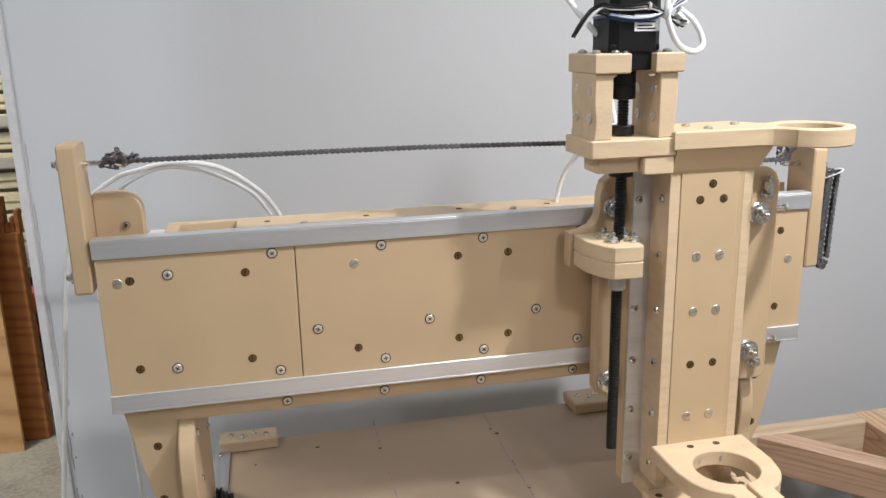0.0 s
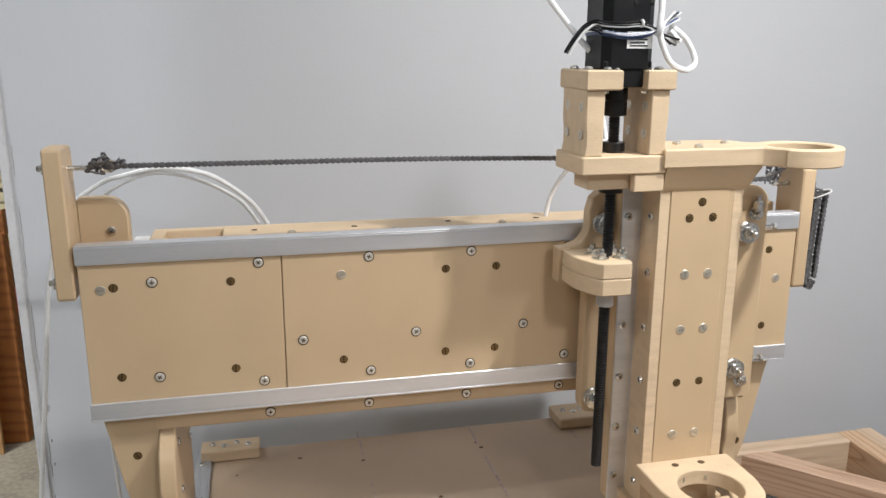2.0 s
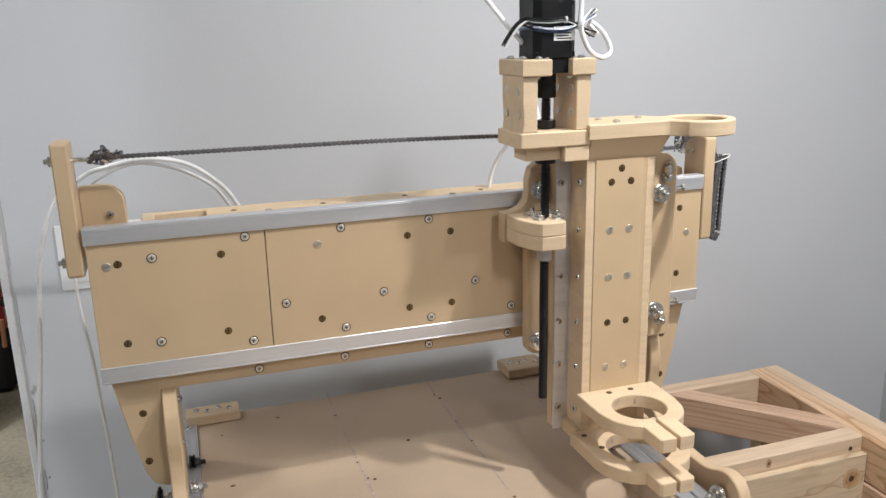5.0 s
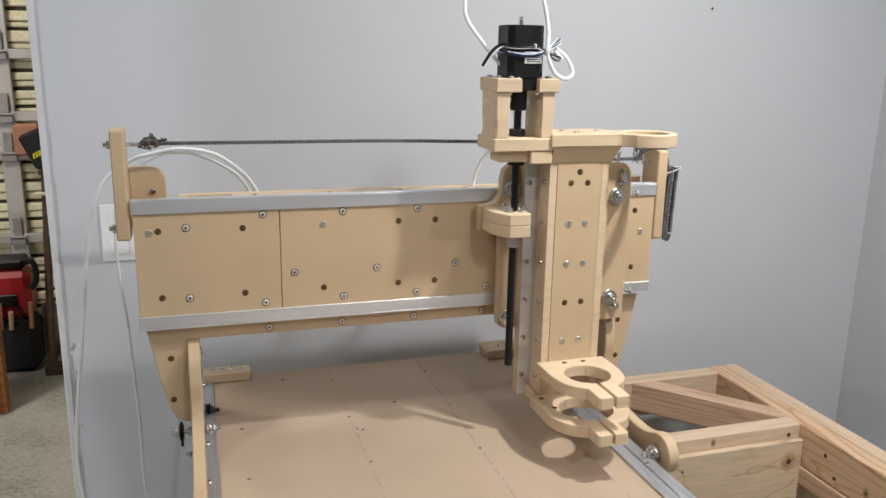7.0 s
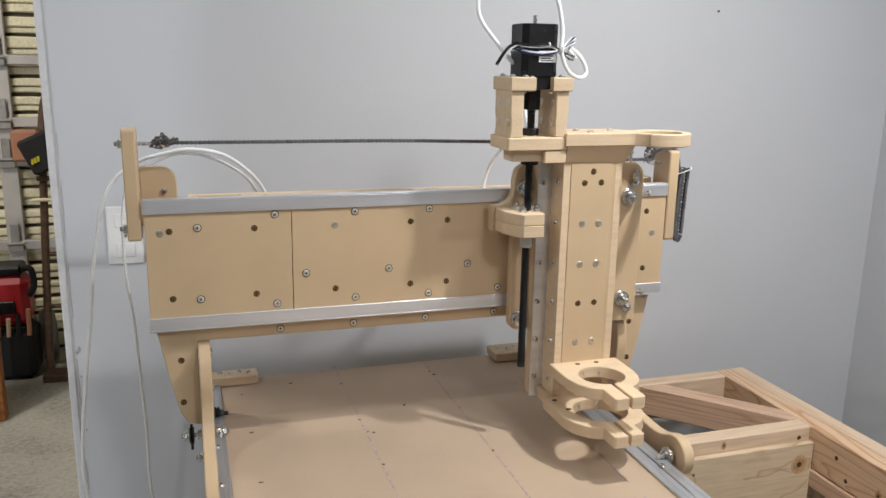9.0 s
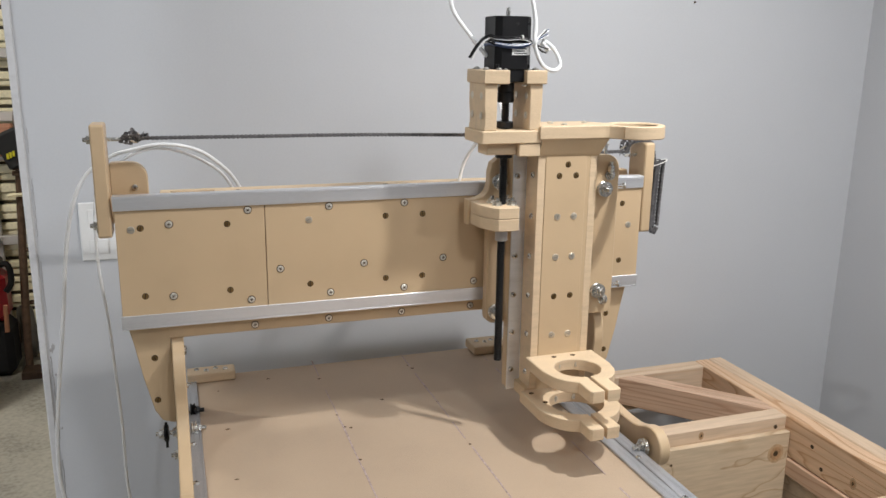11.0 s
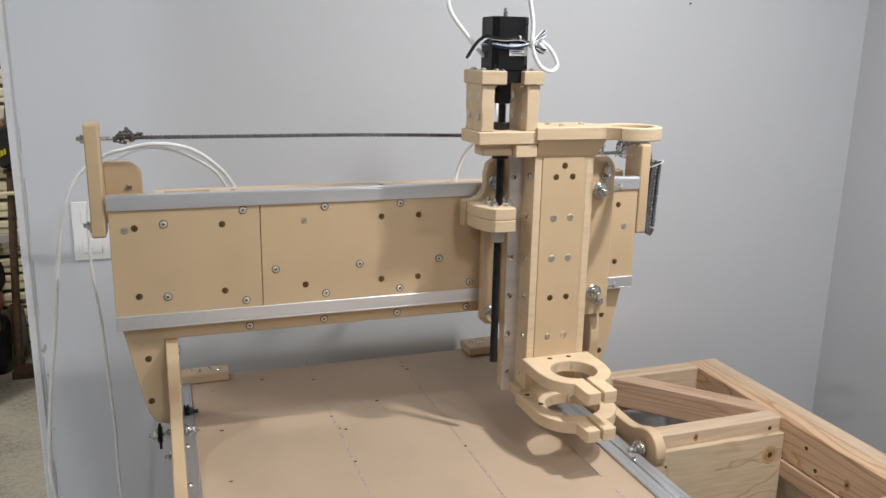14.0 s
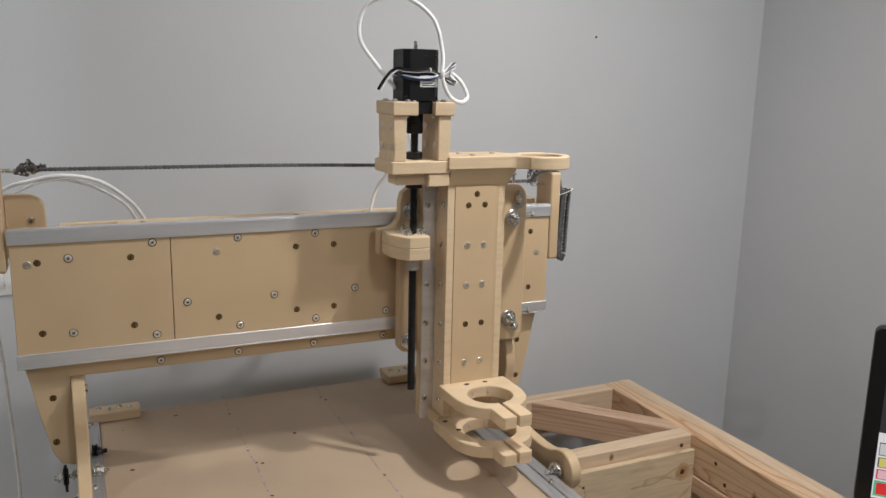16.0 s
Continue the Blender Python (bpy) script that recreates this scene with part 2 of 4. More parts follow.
def emitter(name, colour, strength):
    m = bpy.data.materials.new(name)
    m.use_nodes = True
    b = m.node_tree.nodes["Principled BSDF"]
    b.inputs["Base Color"].default_value = (0.02, 0.02, 0.02, 1)
    b.inputs["Roughness"].default_value = 0.15
    b.inputs["Emission Color"].default_value = (*colour, 1)
    b.inputs["Emission Strength"].default_value = strength
    return m


# ---- building helpers ----
WORLD = {}


def thing(name, base=(0, 0, 0), label="", category="", group="", kind=""):
    ob = new(name)
    ob.empty_display_size = 0.02
    ob.location = base
    WORLD[ob] = Matrix.Translation(base)
    return tagged(ob, label, category, group, kind)


def put(name, mesh, parent=None, m=None, label="", kind=""):
    m = m or Matrix()
    ob = new(name, mesh)
    if parent is not None:
        ob.parent = parent
        ob.matrix_parent_inverse = WORLD[parent].inverted()
    ob.matrix_basis = m
    WORLD[ob] = m
    return tagged(ob, label, kind=kind)


def mesh_of(bm, mat, smooth=35):
    me = bpy.data.meshes.new("mesh")
    bm.to_mesh(me)
    bm.free()
    for mm in mat if isinstance(mat, (list, tuple)) else (mat,):
        me.materials.append(mm)
    for p in me.polygons:
        p.use_smooth = True
    me.set_sharp_from_angle(angle=radians(smooth))
    return me


def part(name, bm, mat, parent, label="", m=None):
    return put(name, mesh_of(bm, mat), parent, m, label)


def box_bm(x0, x1, y0, y1, z0, z1, bevel=0.0012, seg=1):
    bm = bmesh.new()
    bmesh.ops.create_cube(bm, size=1, matrix=Matrix.Translation(((x0 + x1) / 2, (y0 + y1) / 2, (z0 + z1) / 2)) @ Matrix.Diagonal((x1 - x0, y1 - y0, z1 - z0, 1)))
    if bevel:
        bmesh.ops.bevel(bm, geom=bm.edges[:], offset=bevel, segments=seg, profile=0.6, affect="EDGES")
    return bm


def box(name, x0, x1, y0, y1, z0, z1, mat, parent=None, label="", bevel=0.0012):
    return part(name, box_bm(x0, x1, y0, y1, z0, z1, bevel), mat, parent, label)


def turned(profile, n=20):
    """A lathe body round local z from (radius, height) pairs."""
    bm = bmesh.new()
    rings = []
    for r, z in profile:
        rings.append([bm.verts.new((max(r, 1e-5) * math.cos(2 * math.pi * k / n), max(r, 1e-5) * math.sin(2 * math.pi * k / n), z)) for k in range(n)])
    for a, b in zip(rings, rings[1:]):
        for k in range(n):
            bm.faces.new((a[k], a[(k + 1) % n], b[(k + 1) % n], b[k]))
    bm.faces.new(rings[0][::-1])
    bm.faces.new(rings[-1])
    return bm


def plate_mesh(outlines, thick, mat, bevel=0.001):
    """A plate in local xy from closed outlines, with real holes, thick along local z from 0."""
    cu = bpy.data.curves.new("outline", "CURVE")
    cu.dimensions, cu.fill_mode = "2D", "BOTH"
    cu.extrude, cu.bevel_depth, cu.bevel_resolution = thick / 2 - bevel, bevel, 0
    for pts in outlines:
        sp = cu.splines.new("POLY")
        sp.points.add(len(pts) - 1)
        for p, (x, y) in zip(sp.points, pts):
            p.co = (x, y, 0, 1)
        sp.use_cyclic_u = True
    ob = bpy.data.objects.new("outline", cu)
    scene.collection.objects.link(ob)
    bpy.context.view_layer.update()
    me = bpy.data.meshes.new_from_object(ob.evaluated_get(bpy.context.evaluated_depsgraph_get()))
    bpy.data.objects.remove(ob)
    bpy.data.curves.remove(cu)
    me.transform(Matrix.Translation((0, 0, thick / 2)))
    me.materials.clear()
    me.materials.append(mat)
    for p in me.polygons:
        p.material_index = 0
        p.use_smooth = True
    me.set_sharp_from_angle(angle=radians(35))
    return me


def plate(name, outlines, thick, mat, parent, m, label="", bevel=0.001):
    return put(name, plate_mesh(outlines, thick, mat, bevel), parent, m, label)


def front(y):
    """Local xy to world xz, the plate growing from y towards the back."""
    return pose(0, y, 0, 90, 0, 0) @ Matrix.Diagonal((1, 1, -1, 1))


def side(x):
    """Local xy to world yz, the plate growing from x to the right."""
    return Matrix(((0, 0, 1, x), (1, 0, 0, 0), (0, 1, 0, 0), (0, 0, 0, 1)))


def rounded(x0, x1, y0, y1, r, n=6):
    rs = r if isinstance(r, (list, tuple)) else (r,) * 4
    out = []
    for (cx, cy, a0), q in zip(((x1, y0, -90), (x1, y1, 0), (x0, y1, 90), (x0, y0, 180)), rs):
        ox, oy = cx + (-q if cx == x1 else q), cy + (q if cy == y0 else -q)
        if q <= 0:
            out.append((cx, cy))
            continue
        for k in range(n + 1):
            a = radians(a0 + 90 * k / n)
            out.append((ox + q * math.cos(a), oy + q * math.sin(a)))
    return out


def circle(cx, cy, r, n=40):
    return [(cx + r * math.cos(2 * math.pi * k / n), cy + r * math.sin(2 * math.pi * k / n)) for k in range(n)]


def smooth_line(pts, steps=8, closed=False):
    """Catmull-Rom through points of any dimension."""
    P = [Vector(p) for p in pts]
    n = len(P)
    out = []
    for i in range(n if closed else n - 1):
        g = (lambda k: P[k % n]) if closed else (lambda k: P[min(max(k, 0), n - 1)])
        p0, p1, p2, p3 = g(i - 1), g(i), g(i + 1), g(i + 2)
        for s in range(steps):
            t = s / steps
            out.append(0.5 * ((2 * p1) + (p2 - p0) * t + (2 * p0 - 5 * p1 + 4 * p2 - p3) * t * t + (3 * p1 - p0 - 3 * p2 + p3) * t ** 3))
    if not closed:
        out.append(P[-1])
    return out


def tube_bm(pts, r, n=10, steps=8, closed=False, straight=False):
    line = [Vector(p) for p in pts] if straight else smooth_line(pts, steps, closed)
    bm = bmesh.new()
    rings = []
    up = Vector((0, 0, 1))
    prev = None
    for i, p in enumerate(line):
        a = line[i - 1] if i or closed else p
        b = line[(i + 1) % len(line)] if i < len(line) - 1 or closed else p
        d = (b - a).normalized()
        if prev is None:
            u = d.orthogonal().normalized()
        else:
            u = (prev - d * prev.dot(d)).normalized()
        prev = u
        v = d.cross(u)
        rings.append([bm.verts.new(p + r * (math.cos(2 * math.pi * k / n) * u + math.sin(2 * math.pi * k / n) * v)) for k in range(n)])
    pairs = list(zip(rings, rings[1:])) + ([(rings[-1], rings[0])] if closed else [])
    for a, b in pairs:
        for k in range(n):
            bm.faces.new((a[k], a[(k + 1) % n], b[(k + 1) % n], b[k]))
    if not closed:
        bm.faces.new(rings[0][::-1])
        bm.faces.new(rings[-1])
    return bm


def join_bm(*many):
    out = bmesh.new()
    for bm in many:
        me = bpy.data.meshes.new("t")
        bm.to_mesh(me)
        bm.free()
        out.from_mesh(me)
        bpy.data.meshes.remove(me)
    return out


def facing(d):
    """Turns local z to the direction d."""
    return Vector(d).to_track_quat("Z", "Y").to_matrix().to_4x4()


# ---- fasteners, made once and shared ----
def two_tone(parts):
    """Meshes with one material each, joined into one mesh with their own material slots."""
    bm = bmesh.new()
    mats = []
    for b, mat in parts:
        if mat not in mats:
            mats.append(mat)
        for f in b.faces:
            f.material_index = mats.index(mat)
        me = bpy.data.meshes.new("t")
        b.to_mesh(me)
        b.free()
        bm.from_mesh(me)
        bpy.data.meshes.remove(me)
    return mesh_of(bm, mats)


def bar_bm(sx, sy, z0, z1, turn=0.0):
    b = bmesh.new()
    bmesh.ops.create_cube(b, size=1, matrix=Matrix.Rotation(turn, 4, "Z") @ Matrix.Translation((0, 0, (z0 + z1) / 2)) @ Matrix.Diagonal((sx, sy, z1 - z0, 1)))
    return b


# Recess rims, slots and crosses are raised pieces with shade in their colour.
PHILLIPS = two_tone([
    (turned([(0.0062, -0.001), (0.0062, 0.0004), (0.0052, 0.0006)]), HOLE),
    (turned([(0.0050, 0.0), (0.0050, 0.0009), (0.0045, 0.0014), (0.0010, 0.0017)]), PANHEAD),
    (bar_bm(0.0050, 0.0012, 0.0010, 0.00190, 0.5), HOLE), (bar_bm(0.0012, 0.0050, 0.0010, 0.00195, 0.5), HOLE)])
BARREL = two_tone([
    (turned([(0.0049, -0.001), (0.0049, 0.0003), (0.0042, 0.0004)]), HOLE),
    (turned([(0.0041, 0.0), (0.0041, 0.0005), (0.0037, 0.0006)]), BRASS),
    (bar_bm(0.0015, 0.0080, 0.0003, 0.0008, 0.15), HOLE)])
SLOTTED = two_tone([
    (turned([(0.0056, 0.0), (0.0056, 0.0004), (0.0051, 0.0009), (0.0020, 0.0011), (0.0003, 0.0011)]), HEAD),
    (bar_bm(0.0008, 0.0088, 0.0006, 0.0012, 1.3), SCREW)])
PAN = two_tone([
    (turned([(0.0050, 0.0), (0.0050, 0.0012), (0.0040, 0.0026), (0.0015, 0.0032)]), STEEL),
    (bar_bm(0.0040, 0.0010, 0.0018, 0.0033, 0.4), HOLE), (bar_bm(0.0010, 0.0040, 0.0018, 0.0033, 0.4), HOLE)])


def hexa(r, z0, z1):
    return turned([(r * 0.92, z0), (r, z0 + 0.0004), (r, z1 - 0.0005), (r * 0.90, z1)], 6)


BOLTNUT = two_tone([
    (turned([(0.0092, 0.0), (0.0092, 0.0014), (0.0088, 0.0016)]), STEEL),
    (hexa(0.0070, 0.0016, 0.0068), STEEL),
    (turned([(0.0034, 0.0066), (0.0034, 0.0112), (0.0028, 0.0118)], 12), STEEL)])
VWHEEL = two_tone([
    (turned([(0.0085, 0.0), (0.0130, 0.0005), (0.0130, 0.0022), (0.0100, 0.0045), (0.0130, 0.0068), (0.0130, 0.0085), (0.0085, 0.009)], 28), STEEL),
    (turned([(0.0085, 0.009), (0.0085, 0.0105), (0.0080, 0.011)], 20), STEEL),
    (hexa(0.0068, 0.011, 0.0160), STEEL),
    (turned([(0.0036, 0.0158), (0.0036, 0.0230), (0.0030, 0.0236)], 12), STEEL)])


VWHEEL_BLACK = VWHEEL.copy()
VWHEEL_BLACK.materials[0] = BLACKROD


def fix(name, mesh, where, d, parent, roll=0.0):
    return put(name, mesh, parent, Matrix.Translation(where) @ facing(d) @ Matrix.Rotation(roll, 4, "Z"))

# ---- the room ----
def slab(name, x0, x1, y0, y1, z0, z1, mat, label, bevel=0.0):
    ob = box(name, x0, x1, y0, y1, z0, z1, mat, None, "", bevel)
    return tagged(ob, label, name.split("_")[0], kind="structure")


WY = 0.45
slab("wall_north", -0.165, 1.95, WY, WY + 0.115, FLOOR, CEIL, WALL, "pale grey painted drywall behind the machine")
slab("wall_east", 1.812, 1.95, -4.0, WY - 0.0001, FLOOR, CEIL, WALL, "pale grey painted drywall side wall")
slab("wall_south", -4.2, 1.95, -4.12, -4.002, FLOOR, CEIL, WALL, "plain painted wall closing the room")
# Unseen wall, added so its end cuts the garage lamp's light at x 0.1.
slab("wall_west", -2.0, -1.88, -4.0, -0.842, FLOOR, CEIL, WALL, "added unseen wall whose end cuts the garage lamp light")
slab("wall_garage", -4.2, -4.08, -4.0, 4.0, FLOOR, CEIL, WALL, "plain garage side wall")
slab("wall_garage_far", 1.83, 1.95, WY + 0.117, 4.0, FLOOR, CEIL, WALL, "plain garage wall behind the partition")
slab("floor", -4.2, 1.95, -4.12, 4.12, FLOOR - 0.1, FLOOR, CONCRETE, "stained bare concrete garage floor")
slab("ceiling", -4.2, 1.95, -4.12, 4.12, CEIL, CEIL + 0.1, CEILING, "plain white ceiling")
bead = box_bm(-0.172, -0.158, WY - 0.004, WY + 0.118, FLOOR, CEIL, 0.002)
for v in bead.verts:
    v.co.x += 0.0012 * noise.noise(v.co * 9)
tagged(part("trim_corner", bead, BEAD, None), "white corner bead with chipped paint", "trim", kind="structure")
chips = bmesh.new()
rnd = random.Random(5)
for z0, z1 in ((0.262, 0.285), (0.150, 0.262), (0.075, 0.120), (0.50, 0.62), (0.34, 0.46), (0.66, 0.71), (-0.10, 0.03)):
    pts, z = [], z0
    while z < z1:
        pts.append((-0.153 + rnd.uniform(-0.0007, 0.0009) + (0.003 if 0.26 < z < 0.282 else 0), WY - 0.0002, z))
        z += 0.008
    chips = join_bm(chips, tube_bm(pts, 0.0005 if z0 > 0.3 else 0.0008, 5, 3))
for z, s in ((0.274, 0.008), (0.268, 0.005), (0.215, 0.0035), (0.172, 0.003), (0.098, 0.0035)):
    bmesh.ops.create_icosphere(chips, subdivisions=1, radius=1, matrix=Matrix.Translation((-0.150 + rnd.uniform(-0.003, 0.004), WY - 0.0002, z)) @ Matrix.Diagonal((s * 0.5, 0.0012, s, 1)))
tagged(part("paint_chip", chips, material("bare_plaster_chip", (0.34, 0.33, 0.33), 0.9, vary=0.3, bump=0.0), None), "small dark cracks and chips in the wall paint", "paint chips", kind="stuff")
nail = turned([(0.0020, 0), (0.0020, 0.004), (0.0014, 0.006)], 8)
tagged(part("wall_nail", nail, RUST, None, m=Matrix.Translation((1.279, WY, 0.975)) @ facing((0, -1, 0))), "small dark nail in the grey wall", "nail")

outlet = thing("outlet_plate", (-0.045, WY, 0.505), "white plastic blank outlet cover on the wall", "outlet")
box("cover", -0.078, -0.012, WY - 0.006, WY - 0.0005, 0.447, 0.563, PLASTIC, outlet, bevel=0.002)
for z in (0.475, 0.535):
    box("socket", -0.062, -0.028, WY - 0.0085, WY - 0.006, z - 0.014, z + 0.014, PLASTIC, outlet, bevel=0.001)
fix("screw", PAN, (-0.045, WY - 0.006, 0.505), (0, -1, 0), outlet)

# ---- machine bed ----
bed = thing("machine_bed", (0.44, -0.3, FLOOR), "tan fibreboard machine bed with aluminium side rails and pencil lines", "machine bed")
BZ = 0.231
box("bed_board", 0.118, 0.756, -0.86, 0.318, BZ - 0.019, BZ, MDF_BED, bed, "tan dusty fibreboard with pencil lines")
box("sub_board", 0.10, 0.775, -0.86, 0.30, BZ - 0.075, BZ - 0.021, MDF_EDGE, bed)
for s, x in ((1, 0.118), (-1, 0.756)):
    bm = join_bm(box_bm(min(x, x - s * 0.003), max(x, x - s * 0.003), -0.86, 0.32, BZ - 0.022, BZ + 0.006, 0.0006),
                 box_bm(min(x - s * 0.003, x - s * 0.024), max(x - s * 0.003, x - s * 0.024), -0.86, 0.32, BZ + 0.002, BZ + 0.0055, 0.0006))
    if s < 0:
        bm = join_bm(box_bm(0.7455, 0.767, -0.86, 0.32, BZ + 0.0003, BZ + 0.0045, 0.0008), box_bm(0.767, 0.7885, -0.86, 0.32, BZ - 0.030, BZ + 0.0065, 0.0010))
    part("side_rail", bm, ALU_SHADED, bed, "aluminium angle rail")
    for k in range(9):
        fix("rail_screw", PAN, (x - s * 0.014, 0.27 - 0.125 * k, BZ + (0.0055 if s > 0 else 0.0064)), (0, 0, 1), bed, k)
for x in (0.13, 0.70):
    for y in (-0.80, 0.22):
        box("leg", x, x + 0.04, y, y + 0.089, FLOOR, BZ - 0.076, PINE, bed)
rnd = random.Random(11)
line = bmesh.new()
for x in (0.35, 0.5355, 0.70):
    y = -0.55
    while y < 0.30:
        d = rnd.uniform(0.02, 0.07)
        if rnd.random() < 0.75:
            b = bar_bm(0.0016 + rnd.random() * 0.0016, d, 0, 0.0003)
            bmesh.ops.translate(b, verts=b.verts, vec=(x + rnd.uniform(-0.0006, 0.0006) + 0.02 * (y + 0.55) * (-0.1), y + d / 2, BZ + 0.0002))
            line = join_bm(line, b)
        y += d
put("layout_line", mesh_of(line, PENCIL), bed, None, "faint violet chalk layout lines", "stuff")
holes = ((0.251, 0.269), (0.346, 0.241), (0.531, 0.258), (0.536, 0.241), (0.440, 0.112), (0.535, 0.073), (0.348, 0.072), (0.352, 0.022), (0.361, 0.016), (0.535, -0.099), (0.161, 0.071), (0.156, 0.237), (0.162, -0.102), (0.351, -0.097), (0.73, -0.03), (0.70, 0.10), (0.36, -0.22))
# Flat disc painted dark in place of a drilled depth.
HOLE_MESH = mesh_of(turned([(0.0030, 0), (0.0030, 0.0004), (0.0024, 0.0005)], 10), HOLE_SHADE)
for x, y in holes:
    put("bed_screw_hole", HOLE_MESH, bed, Matrix.Translation((x, y, BZ)) @ Matrix.Diagonal((rnd.uniform(0.5, 1.3), rnd.uniform(0.5, 1), 1, 1)))


def stop_block(x0, x1, y0, y1, ear):
    ob = thing("stop_block", ((x0 + x1) / 2, (y0 + y1) / 2, BZ), "small fibreboard stop block screwed to the bed", "block", "stop blocks")
    box("block", x0, x1, y0, y1, BZ + 0.001, BZ + 0.0195, MDF_EDGE, ob, bevel=0.002)
    for k in range(4):
        fix("screw", PAN, (x0 + (x1 - x0) * (0.2 + 0.2 * k), (y0 + y1) / 2 + 0.004 * (-1) ** k, BZ + 0.0193), (0, 0, 1), ob, k)
    if ear < 0.5:
        return
    plate("ear", [rounded(ear, ear + 0.056, BZ - 0.02, BZ + 0.048, (0.004, 0.012, 0.012, 0.004))], 0.018, MDF, ob, front(y0 + 0.012))
    fix("bolt", BOLTNUT, (ear + 0.028, y0 + 0.012, BZ + 0.018), (0, -1, 0), ob)


stop_block(0.102, 0.191, 0.282, 0.320, 0.07)
stop_block(0.681, 0.762, 0.268, 0.326, 0.765)

# ---- gantry ----
gantry = thing("gantry", (0.45, 0.0, BZ), "tan fibreboard router gantry with aluminium rails and many screws", "gantry")
for name, x0, x1 in (("panel", 0.016, 0.2286), ("panel", 0.2296, 0.6704), ("panel", 0.6714, 0.888)):
    box(name, x0, x1, 0.0, 0.0155, 0.449, 0.6455, MDF, gantry, bevel=0.0008)
box("beam_web", 0.03, 0.872, 0.0158, 0.034, 0.4215, 0.630, MDF, gantry)
# torsion box behind the web, open in a bay at each end
box("beam_back", 0.0785, 0.8185, 0.143, 0.155, 0.45, 0.630, MDF_EDGE, gantry)
for x in (0.0785, 0.8025):
    box("end_rib", x, x + 0.016, 0.0343, 0.1427, 0.4217, 0.630, MDF_EDGE, gantry)
for x in (0.165, 0.305, 0.445, 0.585, 0.722):
    box("inner_rib", x, x + 0.010, 0.0343, 0.1427, 0.4625, 0.6175, MDF, gantry)
box("beam_top", 0.163, 0.733, 0.0343, 0.1427, 0.618, 0.6304, MDF_EDGE, gantry)
box("beam_floor", 0.0950, 0.8020, 0.0343, 0.1427, 0.45, 0.462, MDF, gantry)
box("limit_switch", 0.058, 0.0780, 0.095, 0.128, 0.600, 0.628, PLASTIC, gantry, "small white plastic switch box", bevel=0.002)
for z0, z1, fz in ((0.627, 0.6466, 0.6458), (0.449, 0.468, 0.4462)):
    bm = join_bm(box_bm(0.0145, 0.8885, -0.0032, -0.0004, z0, z1, 0.0007), box_bm(0.0145, 0.8885, -0.0028, 0.0155, fz, fz + 0.0026, 0.0006))
    part("rail", bm, ALU, gantry, "brushed aluminium angle rail")
TOP_DOME = mesh_of(turned([(0.0048, 0), (0.0050, 0.0008), (0.0043, 0.0026), (0.0026, 0.0036), (0.0009, 0.0039)], 16), HEAD)
# The hole is a thin disc, its inner shade painted on.
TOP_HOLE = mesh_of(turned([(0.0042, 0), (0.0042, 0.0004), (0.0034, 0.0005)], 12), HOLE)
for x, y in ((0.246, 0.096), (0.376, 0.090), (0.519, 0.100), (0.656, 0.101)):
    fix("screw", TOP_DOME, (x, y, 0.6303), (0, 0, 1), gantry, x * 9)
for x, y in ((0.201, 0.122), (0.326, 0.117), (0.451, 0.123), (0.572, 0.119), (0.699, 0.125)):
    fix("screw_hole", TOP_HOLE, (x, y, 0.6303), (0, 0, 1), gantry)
C0 = 0.45
for u, zt, zb in ((0.40, 0.600, 0.4965), (0.277, 0.600, 0.4965), (0.154, 0.600, 0.4965), (0.031, 0.600, 0.4965)):
    for s in (-1, 1):
        for z in (zt, zb):
            if (u, s, z) == (0.154, -1, 0.600):
                fix("screw", SLOTTED, (C0 - u, 0, z), (0, -1, 0), gantry, 0.6)
            else:
                fix("barrel_nut", BARREL, (C0 + s * u, 0, z), (0, -1, 0), gantry, 0.8 * u * s)
for u, zt, zb in ((0.36, 0.604, 0.4935), (0.246, 0.620, 0.4785), (0.122, 0.620, 0.480), (0.0, 0.620, 0.4785)):
    for s in ((-1, 1) if u else (1,)):
        for z in (zt, zb):
            fix("screw", PHILLIPS, (C0 + s * u, 0, z), (0, -1, 0), gantry, 9 * u + z * 7)
for x in (0.25, 0.383, 0.517, 0.65):
    fix("screw", PHILLIPS, (x, 0, 0.5245), (0, -1, 0), gantry, x * 9)
fix("screw", SLOTTED, (0.037, 0, 0.598), (0, -1, 0), gantry, 0.3)
fix("screw", SLOTTED, (0.864, 0, 0.561), (0, -1, 0), gantry, 1.1)
for x in (0.209, 0.327, 0.45, 0.573, 0.691):
    fix("screw", PHILLIPS, (x, 0.0158, 0.4315), (0, -1, 0), gantry, x * 5)
